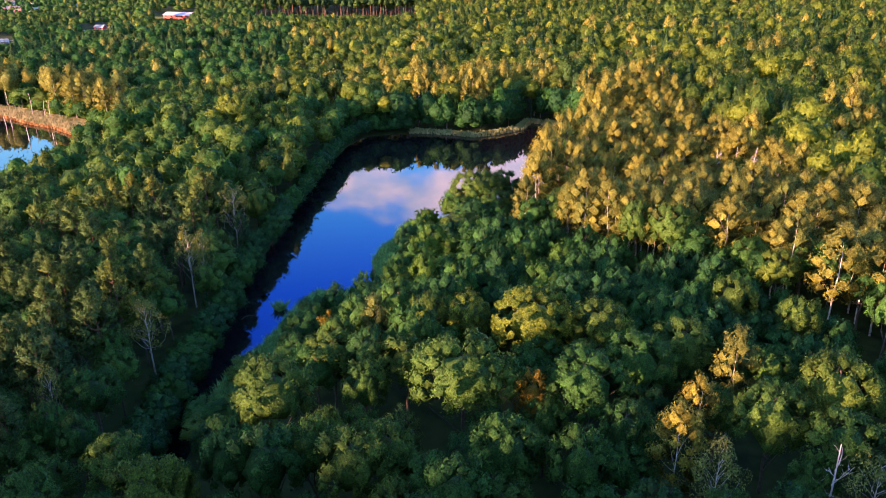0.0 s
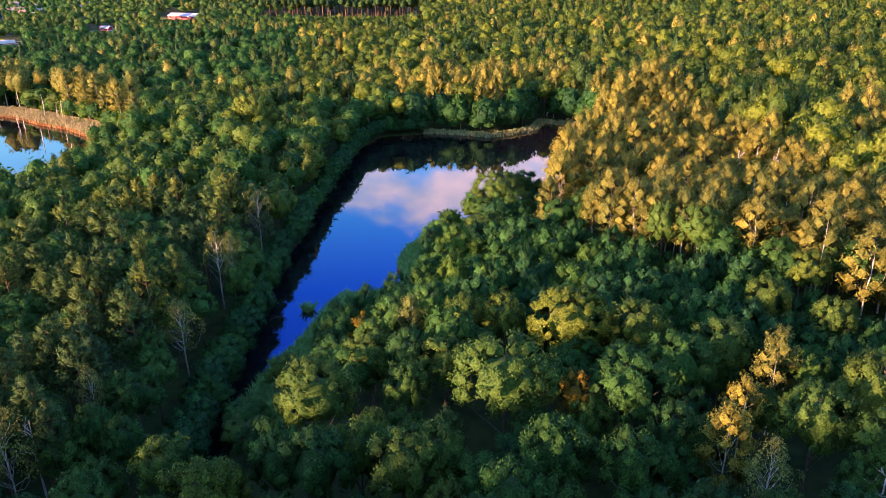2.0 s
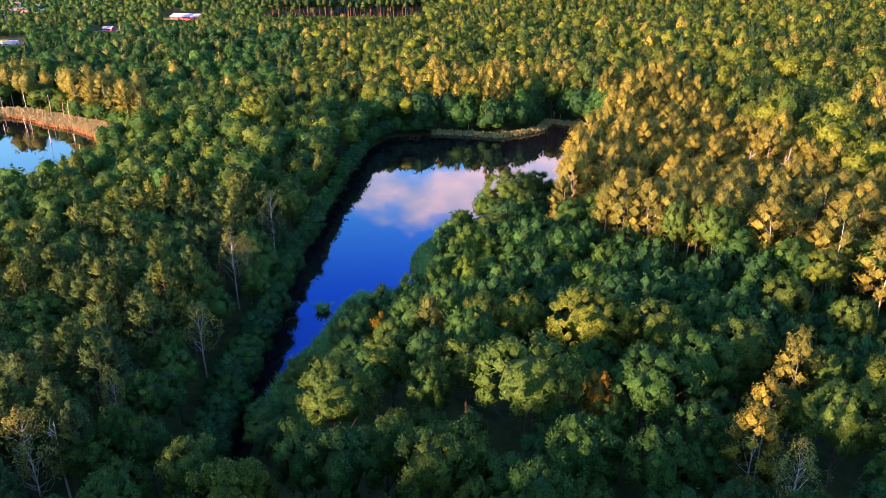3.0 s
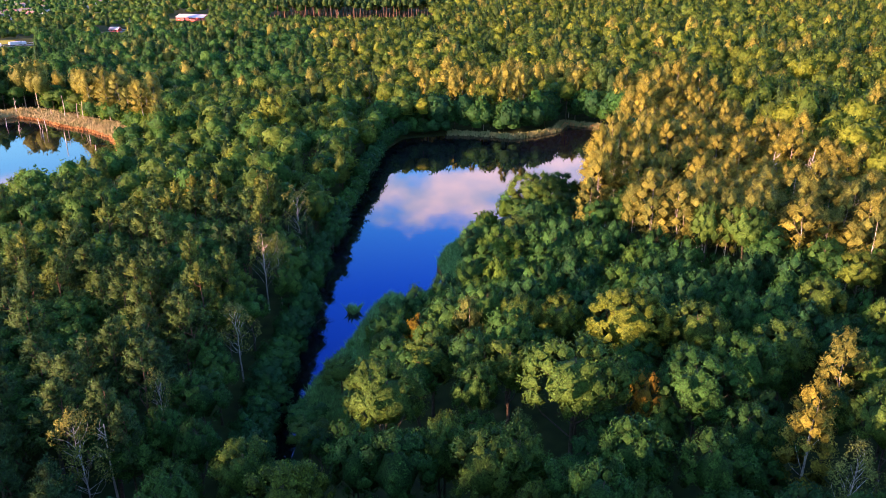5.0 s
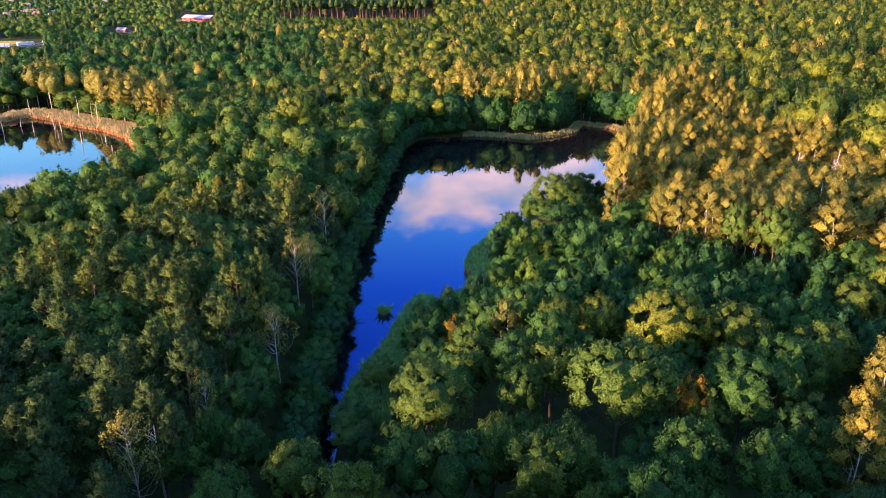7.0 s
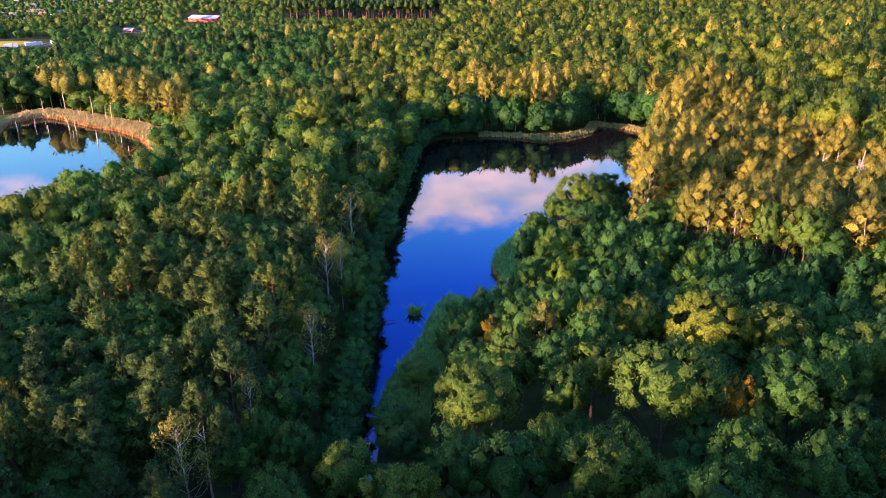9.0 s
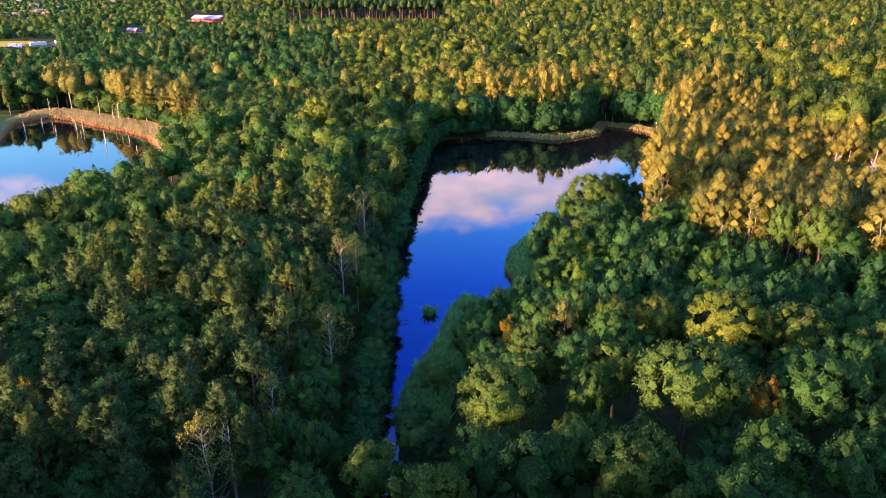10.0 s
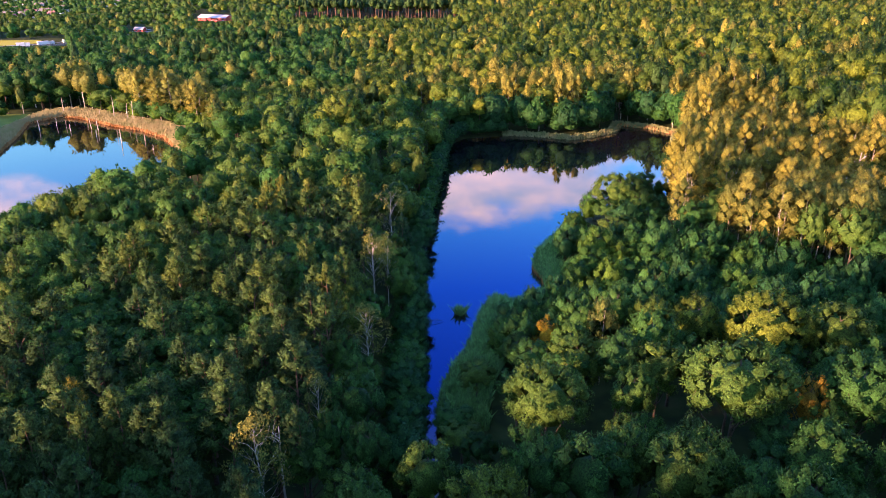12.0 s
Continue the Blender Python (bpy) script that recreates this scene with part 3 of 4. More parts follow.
# trees that stand out: kind, place, height of the crown's middle, its radius, tone
FEATURES = [
    ("round", 11.4, 93.9, 12.5, 5.2, .85),
    ("broad", 1.6, 77.0, 13.5, 5.6, .58),
    ("broad", 2.6, 95.8, 12, 3.1, .9),
    ("broad", -3.2, 96.7, 12, 2.8, .8),
    ("broad", 20.4, 92.4, 12, 3.9, .75),
    ("broad", 23.1, 82.5, 12, 4.1, .35),
    ("broad", 16.0, 77.3, 12, 4.7, .25),
    ("rusty", 9.5, 76.2, 13, 1.5, .5),
    ("broad", 5.7, 63.9, 13, 3.6, .4),
    ("broad", 13.0, 62.1, 13, 3.3, .42),
    ("birch", 23.4, 65.4, 14, 2.9, .95),
    ("birch", 27.8, 73.3, 13, 2.3, .9),
    ("birch", 26.0, 60.8, 13, 2.8, .4),
    ("broad", 35.1, 71.0, 12, 4.2, .6),
    ("broad", 44.2, 75.1, 13, 4.5, .8),
    ("broad", -14.0, 64.8, 13, 2.8, .55),
    ("broad", -6.2, 63.8, 13, 3.1, .65),
    ("broad", -22.1, 62.8, 13, 2.8, .2),
    ("broad", -28.2, 56.9, 13, 3.6, .95),
    ("broad", 49.2, 96.9, 11, 2.8, .7),
    ("broad", 52.4, 113.1, 11, 3.4, .9),
    ("broad", -5.3, 56.0, 13, 2.1, .8),
    ("broad", -10.0, 77.8, 12, 2.7, .5),
    ("broad", 40.2, 65.4, 13, 3.6, .5),
    ("broad", 42.0, 103.5, 11, 3.1, .75),
    ("young", -4.9, 94.8, 9, 2.4, .6),
    ("broad", 18.9, 69.3, 12, 2.8, .15),
    ("birch", 40.0, 58.4, 13, 2.8, .4),
    ("broad", 5.7, 160.5, 9, 5.0, .7),
    ("broad", 11.2, 164.1, 9, 3.8, .1),
    ("broad", 7.8, 155.5, 7, 4.2, .55),
    ("broad", 2.4, 154.5, 6, 3.4, .5),
    ("young", 9.5, 149.5, 6, 3.4, .35),
    ("young", 12.5, 157, 6, 3.4, .1),
    ("young", 15.0, 166, 6, 3.4, .1),
    ("young", 1.0, 164.5, 5, 3.0, .4),
    ("young", 6.5, 167.0, 5, 3.0, .3),
    ("broad", 1.8, 143.6, 6, 3.9, .75),
    ("young", 6.8, 142.0, 6, 3.1, .45),
    ("young", -0.9, 130.7, 5, 3.1, .97),
    ("young", -0.8, 123.5, 5, 3.7, .4),
    ("birch", 31.3, 140.5, 10, 3.1, .62),
    ("birch", -42.7, 95.4, 11, 2.8, .5),
    ("birch", -46.3, 75.5, 13, 1.6, .55),
    ("birch", -50.2, 64.2, 14.6, 2.8, .57),
    ("broad", -42.1, 77.1, 11, 3.2, .22),
    ("broad", -39.9, 68.4, 11, 2.4, .2),
    ("broad", -43.9, 70.0, 12, 1.9, .25),
    ("broad", -33.5, 62.9, 12, 3.0, .6),
    ("broad", -23.1, 66.1, 12, 2.7, .3),
    ("broad", -20.3, 75.5, 12, 4.6, .62),
    ("broad", -26.4, 58.7, 13, 2.4, .97),
    ("rusty", -17.4, 98.1, 8, 2.4, .9),
    ("broad", -13.5, 68.5, 12, 2.3, .8),
    ("birch", -42.8, 142.2, 13, 2.7, .5),
    ("birch", -43.9, 118.3, 13, 2.8, .5),
    ("birch", -41.6, 118.3, 13, 1.6, .5),
    ("broad", -61.6, 219.6, 15, 5.8, .97),
    ("pine", -71.9, 72.3, 14, 1.7, .97),
]

# ---- forest ----


def patch(x, y, scale, seed):
    return noise.noise(Vector((x / scale, y / scale, seed * 7.3)))


ZONES = [GOLD, NORTH_GOLD, SIDE_GOLD, THICKET, PINES]


def kind_at(x, y, zone, r):
    """Which tree grows at a place, with its height and tone: r is a pair of chance numbers."""
    drift = 0.5 + 0.35 * patch(x, y, 24, 1) + 0.35 * patch(x, y, 95, 2)
    if zone == 1:
        return ("broad", 11.5 + 2.5 * r[2], 0.1 + 0.4 * r[1]) if r[0] < 0.22 else ("birch", 14.5 + 4.5 * r[1], 0.42 + 0.36 * r[2])
    if zone == 2:
        return ("birch", 15 + 3 * r[1], 0.35 + 0.5 * r[0]) if r[0] < 0.6 else ("broad", 14.5, 0.3 + 0.4 * r[1])
    if zone == 3:
        return ("birch", 16 + 3 * r[1], 0.4 + 0.6 * r[0]) if r[0] < 0.7 else ("broad", 10, 0.4 + 0.4 * r[1])
    if zone == 4:
        # past x = 20 the thicket's shade is put into a darker tone
        return ("young", 7.5 + 4.0 * r[1], 0.05 + (0.75 if x < 20 else 0.45) * r[0])
    if zone == 5:
        if r[0] < 0.72:
            return ("pine", 14 + 3 * r[1], 0.15 + 0.75 * r[1] * drift * 1.4)
        return ("broad", 12.5 + 2 * r[1], 0.1 + 0.5 * r[0] * drift)
    if y < 34:
        # unseen trees under and behind the camera, made extra tall to shade the foreground
        tall = 28.0 if x < -45 else 24.5
        return ("broad", tall + 5 * r[1], 0.1 + 0.5 * r[0]) if r[0] < 0.7 else ("pine", tall + 5 * r[1], 0.3)
    if x < -30 and y < 260:
        return ("broad", 12.6 + 2.2 * r[1], 0.2 + 0.6 * r[0] * (0.5 + drift)) if r[0] < 0.85 else ("pine", 13 + 2 * r[1], r[1] * 0.7)
    if y < 95:
        tone = 0.28 * r[2] if r[3] < 0.38 else (0.28 + 0.2 * r[2] if r[3] < 0.65 else 0.5 + 0.3 * r[2])
        return ("broad", 12.0 + 4.8 * r[1], tone) if r[0] < 0.92 else ("birch", 13.0 + 3 * r[1], r[1] * 0.8)
    # the woods are lower past the side lake and taller on the far side of the birches
    lift = 0.74 + 0.36 * min(1.0, max(0.0, (x + 60) / 160))
    # lower still before the village, so that its houses show to the camera
    if y > 480 and x < -0.36 * y - 20:
        lift = 0.55
    if r[0] < (0.16 if y < 330 else 0.09):
        return ("birch", (16 + 3 * r[1]) * lift, 0.15 + 0.45 * r[1])
    if r[0] < 0.22 + 0.12 * drift:
        return ("pine", (16 + 4 * r[1]) * lift, 0.05 + 0.6 * r[2])
    return ("broad", (15.5 + 2.8 * r[1]) * lift, 0.2 + 0.5 * r[0] * (0.6 + 0.8 * drift))


def spots(x0, x1, y0, y1, gap, rng):
    """Places on a shaken triangular grid."""
    ys = np.arange(y0, y1, gap * 0.866)
    xs = np.arange(x0, x1, gap)
    X, Y = np.meshgrid(xs, ys)
    X = X + (np.arange(len(ys)) % 2)[:, None] * gap / 2 + rng.uniform(-0.36, 0.36, X.shape) * gap
    Y = Y + rng.uniform(-0.36, 0.36, Y.shape) * gap
    return X.ravel(), Y.ravel()


def free_of_things(x, y, margin=2.2):
    s = shore(x, y)
    ok = (s > np.where((x < -30) & (x > -60), 0.9, margin)) & ~inside(FIELD_AREA, x, y) & ~inside(YARD, x, y) & ~inside(MEADOW, x, y)
    ok &= distance(ROAD_LINE, x, y, False) > 7
    for hollow in HOLLOWS:
        ok &= ~inside(hollow, x, y)
    # the reed belts are kept open
    ok &= ~((s < np.where(y < 126, 4.8, 3.8)) & (x > -34) & (x < -4) & (y > 92) & (y < 152))
    ok &= ~((s < 9) & (x < -105) & (y > 225))
    ok &= ~((s < 5) & (y > 236) & (x > -12) & (x < 50))
    return ok


for kind, x, y, z, r, tone in FEATURES:
    base = 8.0 if kind == "young" else 16.0
    if kind == "birch" and tone < 0.6:
        kind = "sparse"
    if kind == "broad" and r > 3.9:
        kind = "large"
    shape_r = {"round": 5.3, "large": 5.4, "birch": 3.3, "sparse": 3.3, "pine": 3.1, "young": 3.3, "rusty": 4.1}.get(kind, 4.2)
    tall = (z + r * 0.75) / base
    plant(kind, x, y, tall, max(0.55, r * 1.08 / shape_r), tone * (0.85 if kind in ("broad", "large") else 1.0), (x * 3.7 + y * 1.3) % 6.28, fine=True)
plant("red", 69.9, 313.6, 1.15, 0.8, 0.5, 1.0)

taken = np.array([(f[1], f[2], f[4] + (1.2 if f[0] == "birch" and f[5] < 0.6 and f[1] < 0 else 0.0)) for f in FEATURES])
joint = {k: [] for k in ("broad", "birch", "pine", "young")}
counts = {}


def sight_cap(X, Y):
    """Low growth in strips, fitted so the camera sees road, barn, shed and pines."""
    cap = np.full(X.shape, 99.0)
    for x0, x1, y1, start in ((-237, -203, 632, 430), (-259, -238, 553, 420), (-420, -262, 474, 350), (-160, -28, 648, 545)):
        a, b = -20 + (x0 + 20) * Y / y1, -20 + (x1 + 20) * Y / y1
        cap = np.where((X > a) & (X < b) & (Y > start) & (Y < y1), 1.6 + (y1 - Y) * 54 / y1, cap)
    return cap


def grow(x0, x1, y0, y1, gap, rng, single, cone=(0.62, 34), where=None):
    X, Y = spots(x0, x1, y0, y1, gap, rng)
    seen = np.abs(X + 15) < cone[0] * Y + cone[1]
    if y0 > 140:
        wide = np.abs(X + 15) < cone[0] * Y + cone[1] + (25 if y0 < 300 else 0)
        X, Y, seen = X[wide], Y[wide], seen[wide]
    keep = free_of_things(X, Y)
    if where:
        keep &= where(X, Y)
    if y1 < 340:
        keep &= (np.hypot(taken[None, :, 0] - X[:, None], taken[None, :, 1] - Y[:, None]) > taken[None, :, 2] * 0.8 + 1.2).all(1)
    X, Y, seen = X[keep], Y[keep], seen[keep]
    zone = np.zeros(len(X), int)
    for n, poly in enumerate(ZONES):
        zone[inside(poly, X, Y)] = n + 1
    edge = shore(X, Y)
    cap = sight_cap(X, Y) * rng.uniform(0.75, 1.1, X.shape)
    # trees round the large crowns are kept low, so the camera sees these crowns
    for _, fx, fy, _, fr, _ in FEATURES:
        if fr >= 3.9 and fy < 112:
            cap = np.where(np.hypot(X - fx, Y - fy + 3) < fr + 6, np.minimum(cap, 11.5), cap)
    for x, y, in_view, z, s, most in zip(X.tolist(), Y.tolist(), seen, zone, edge, cap):
        r = rng.uniform(size=5)
        if z == 1 and r[4] < 0.05:
            continue
        # the canopy rolls, and opens here and there
        if y > 150 and z == 0 and s > 14 and patch(x, y, 15, 9) > 0.45:
            continue
        kind, height, tone = kind_at(x, y, z, r)
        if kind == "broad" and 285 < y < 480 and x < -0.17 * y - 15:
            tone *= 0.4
        # brightness put into the leaf tone: near trees darker, far ones lighter
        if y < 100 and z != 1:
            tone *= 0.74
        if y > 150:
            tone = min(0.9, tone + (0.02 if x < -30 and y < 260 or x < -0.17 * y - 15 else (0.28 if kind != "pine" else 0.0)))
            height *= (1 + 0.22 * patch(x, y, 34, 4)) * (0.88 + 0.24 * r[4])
        if s < 12 and z == 0:
            height *= 0.7 if x < -95 else 0.85
        if -34 < x < 4 and 70 < y < 175:
            height = min(height, 4.8 + 0.45 * s)
        height = min(height, most)
        tall = height / (8.0 if kind == "young" else 16.0)
        width = max(0.72, tall ** 0.5) * ((0.70 + 0.34 * r[2]) if y < 150 else (0.70 + 0.34 * r[2]))
        if z in (1, 3, 5):
            width *= 1.2
        turn = r[3] * 6.28
        if in_view and single(x, y, kind) and counts.get(kind, 0) < 300:
            counts[kind] = counts.get(kind, 0) + 1
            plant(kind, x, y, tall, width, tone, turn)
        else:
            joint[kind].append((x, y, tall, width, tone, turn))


def edging(line, gap, out, tall, tones, rng, where):
    """Bushes along a lake's edge."""
    for (x0, y0), (x1, y1) in zip(line, line[1:] + line[:1]):
        n = max(1, int(math.hypot(x1 - x0, y1 - y0) / gap))
        nx, ny = (y1 - y0), -(x1 - x0)
        size = math.hypot(nx, ny)
        for k in range(n):
            s = (k + rng.uniform()) / n
            d = rng.uniform(*out)
            x, y = x0 + (x1 - x0) * s, y0 + (y1 - y0) * s
            if not where(x, y):
                continue
            for sign in (1, -1):
                px, py = x + sign * d * nx / size, y + sign * d * ny / size
                if shore(x + sign * nx / size, y + sign * ny / size) > 0:
                    h = rng.uniform(*tall) / 8.0
                    bush = ("young", px, py, h, h ** 0.6 * rng.uniform(0.8, 1.1), rng.uniform(*tones), rng.uniform(0, 6.28))
                    if y < 160:
                        plant(*bush)
                    else:
                        joint["young"].append(bush[1:])
                    break


def in_small(x, y):
    return inside(PINES, x, y) | inside(THICKET, x, y) | inside(GOLD, x, y)


grow(-120, 95, 34, 150, 5.0, np.random.default_rng(1), lambda x, y, k: True, where=in_small)
grow(-120, 95, 34, 150, 6.3, np.random.default_rng(11), lambda x, y, k: True, where=lambda x, y: ~in_small(x, y))
grow(-225, 185, 150, 330, 5.9, np.random.default_rng(2), lambda x, y, k: k == "birch" and y < 312)


def woods(name, places, kind, detail, label, form=None):
    """Many trees of one kind as one mesh. detail: rings and sides of the crown, sprays, their size, whether trunks show."""
    rings, around, leaves, larger, stems = detail
    rng = np.random.default_rng(len(places))
    places = np.array(places)
    V, N, A, C, T, at = [], [], [], [], [], 0
    for k in range(9):
        mine = places[k::9]
        if not len(mine):
            continue
        v, f, nrm, c = far_crown(kind, np.random.default_rng(300 + k), rings, around, leaves, larger, form)
        top, crown = c[:, 2].max(), len(v)
        tv, tf = tube([(0, 0, -0.3), (rng.normal() * 0.2, 0, top * 0.5), (0, rng.normal() * 0.2, top * 0.92)], [0.22, 0.16, 0.04], 4)
        if not stems:
            tv, tf = tv[:0], tf[:0]
        v, nrm = np.r_[v, tv], np.r_[nrm, unit(tv * np.array([1, 1, 0.0]) + 1e-6)]
        x, y, tall, width, tone, turn = mine.T[:, :, None]
        co, si = np.cos(turn), np.sin(turn)
        V.append(np.stack([(v[:, 0] * co - v[:, 1] * si) * width + x, (v[:, 0] * si + v[:, 1] * co) * width + y, v[:, 2] * tall + 0.3], -1).reshape(-1, 3))
        N.append(np.stack([nrm[:, 0] * co - nrm[:, 1] * si, nrm[:, 0] * si + nrm[:, 1] * co, np.broadcast_to(nrm[:, 2], (len(mine), len(v)))], -1).reshape(-1, 3))
        step = at + len(v) * np.arange(len(mine))[:, None, None]
        A.append((f + step).reshape(-1, 3))
        C.append((tf + crown + step).reshape(-1, 4))
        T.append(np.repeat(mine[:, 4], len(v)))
        at += len(v) * len(mine)
    faces, slots = [np.concatenate(A)], [0]
    if stems:
        faces.append(np.concatenate(C))
        slots.append(1)
    me = mesh_of(name, np.concatenate(V), faces, [LEAF_JOINED[kind], BARK[BARK_OF[kind]]], slots, np.concatenate(T), normals=np.concatenate(N))
    tagged(new(name, me), label, "woods", kind="stuff")


WOOD_LABELS = {"broad": "dense green broadleaf woods with lumpy crowns", "birch": "golden birch woods with pale trunks", "pine": "dark olive pine woods", "young": "low fresh green thicket"}
erng = np.random.default_rng(21)
edging(LAKE, 1.8, (-0.7, 1.3), (4.0, 7.5), (0.0, 0.5), erng, lambda x, y: x < -34.2 or (x < -14 and y > 180))
edging(LAKE, 1.3, (2.5, 7.5), (6.0, 14.0), (0.0, 0.5), erng, lambda x, y: y > 238)
edging(SIDE_LAKE, 1.1, (9.5, 14.5), (4.0, 9.5), (0.2, 1.0), erng, lambda x, y: y > 230 and x > -170)
for _ in range(26):
    x, y = erng.uniform(-205, -168), erng.uniform(195, 280)
    if inside(MEADOW, x, y) and shore(x, y) > 1.5:
        h = erng.uniform(2.5, 6.0) / 8.0
        joint["young"].append((x, y, h, h ** 0.5, erng.uniform(0.3, 1.0), erng.uniform(0, 6.28)))
for _ in range(330):
    x, y = erng.uniform(-262, -104), erng.uniform(236, 316)
    if shore(x, y) > 11 and not inside(MEADOW, x, y) and 280 < y - 0.55 * (x + 175) * (x > -175) * -1.0 < 312:
        h = erng.uniform(4.5, 9.0) / 8.0
        joint["young"].append((x, y, h, h ** 0.6 * 1.1, erng.uniform(0.0, 0.7), erng.uniform(0, 6.28)))
for k, places in joint.items():
    if places:
        woods(k + "_woods", places, k, (5, 8, 190, 0.85, True) if k != "young" else (4, 7, 150, 0.95, False), WOOD_LABELS[k])

# unseen woods under, behind and beside the camera, added to throw the long shadows
joint = {k: [] for k in joint}
grow(-80, 50, -34, 34, 5.6, np.random.default_rng(13), lambda x, y, k: False)
for k in joint:
    under = [p for p in joint[k] if -52 < p[0] < 22 and p[1] > -18]
    joint[k] = [p for p in joint[k] if not (-52 < p[0] < 22 and p[1] > -18)]
    if under:
        woods(k + "_woods", under, k, (6, 9, 90, 1.1, True), WOOD_LABELS[k])
for k, places in joint.items():
    if places:
        woods(k + "_woods", places, k, (4, 7, 16, 2.0, True), WOOD_LABELS[k])
joint = {k: [] for k in joint}
for x0, x1, y0, y1 in ((-260, 170, -110, -34), (-260, -80, -34, 34), (50, 170, -34, 34), (-250, -120, 34, 130), (95, 185, 34, 150)):
    grow(x0, x1, y0, y1, 8.2, np.random.default_rng(3), lambda x, y, k: False)
for k in joint:
    joint[k] = [(x, y, h, w * 1.35, t, r) for x, y, h, w, t, r in joint[k]]
    if joint[k]:
        woods(k + "_woods", joint[k], k, (4, 7, 12, 2.2, True), WOOD_LABELS[k])

# far woods
joint = {k: [] for k in joint}
grow(-430, 390, 330, 620, 6.8, np.random.default_rng(4), lambda x, y, k: False, (0.6, 45))
for k, places in joint.items():
    if places:
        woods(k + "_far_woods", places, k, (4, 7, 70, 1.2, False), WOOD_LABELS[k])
joint = {k: [] for k in joint}
grow(-800, 780, 645, 1250, 10.8, np.random.default_rng(5), lambda x, y, k: False, (0.6, 45))
vrng = np.random.default_rng(6)
for k in joint:
    built = inside(VILLAGE, [p[0] for p in joint[k]], [p[1] for p in joint[k]])
    joint[k] = [(x, y, h * (0.9 if b else 1), w * (0.8 if b else 1.45), t, r) for (x, y, h, w, t, r), b in zip(joint[k], built) if not b or vrng.uniform() < 0.5]
for k, places in joint.items():
    if places:
        woods(k + "_distant_woods", places, k, (3, 6, 18, 2.1, False), WOOD_LABELS[k])
joint = {k: [] for k in joint}
grow(-640, -320, 640, 980, 8.4, np.random.default_rng(16), lambda x, y, k: False, (0.6, 45))
for k in joint:
    joint[k] = [(x, y, h * 0.9, w * 0.95, t * 0.6, r) for x, y, h, w, t, r in joint[k] if inside(VILLAGE, x, y)]
    if joint[k]:
        woods(k + "_garden_trees", joint[k], k, (4, 7, 14, 1.3, False), "garden trees between the village houses")
# a tall stand of pines whose bare trunks show over a cutting
prng = np.random.default_rng(8)
stand = [(x, y, prng.uniform(0.86, 1.2), prng.uniform(0.9, 1.3), prng.uniform(0.0, 0.6), prng.uniform(0, 6.28)) for x, y in zip(*spots(-168, -8, 646, 700, 5.0, prng)) if prng.uniform() < 0.62 + 0.38 * patch(x, y, 18, 5)]
woods("tall_pine_woods", stand, "pine", (5, 8, 25, 1.4, True), "tall dark pine stand with bare trunks showing", (11.6, 4.0, 2.5))


def canopy():
    """The woods past all that stands as single trees, out to the horizon: a lumpy roof of crowns."""
    rr = np.r_[np.arange(150, 420, 15), np.arange(420, 1300, 30), np.geomspace(1300, 4700, 50)]
    aa = np.linspace(0, 2 * np.pi, 240, endpoint=False)
    R, A = np.meshgrid(rr, aa, indexing="ij")
    g = np.random.default_rng(9)
    R = R + g.uniform(-4, 4, R.shape)
    X, Y = R * np.sin(A), R * np.cos(A)
    Z = g.uniform(9.5, 17.0, X.shape)
    ahead = (np.abs(X + 15) < 0.6 * Y + 40) & (Y < 1240) & (Y > -100)
    near = ((X > -255) & (X < 180) & (Y > -105) & (Y < 130)) | ((np.abs(X + 15) < 0.62 * Y + 62) & (Y > 0) & (Y < 345))
    Z = np.where(ahead | near | (shore(X, Y) < 10) | inside(FIELD_AREA, X, Y) | (distance(ROAD_LINE, X, Y, False) < 26), -6.0, Z)
    n = len(aa)
    j, i = np.meshgrid(np.arange(len(rr) - 1), np.arange(n), indexing="ij")
    i2 = (i + 1) % n
    quads = np.stack([j * n + i, j * n + i2, (j + 1) * n + i2, (j + 1) * n + i], -1).reshape(-1, 4)
    me = mesh_of("horizon_woods", np.stack([X, Y, Z], -1).reshape(-1, 3), [quads], [LEAF_JOINED["broad"]], tone=g.uniform(0.1, 0.7, X.size))
    tagged(new("horizon_woods", me), "endless green forest canopy out to the horizon", "woods", kind="stuff")


canopy()


# ---- reeds ----
REED_GREEN = leaf_material("green_reed", [(0.0, (0.19, 0.37, 0.11)), (1.0, (0.24, 0.38, 0.10))], True, 0.4)
REED_TAN = plain("tan_reed", [(0.3, (0.30, 0.26, 0.11)), (0.5, (0.36, 0.31, 0.15)), (0.75, (0.24, 0.26, 0.09))], 0.25, 0.8)
REED_MIXED = plain("pale_green_reed", [(0.3, (0.13, 0.17, 0.06)), (0.7, (0.22, 0.21, 0.09))], 0.4, 0.8)
REED_RUST = plain("rust_reed_stalks", [(0.3, (0.34, 0.16, 0.05)), (0.7, (0.44, 0.26, 0.10))], 0.5, 0.8)


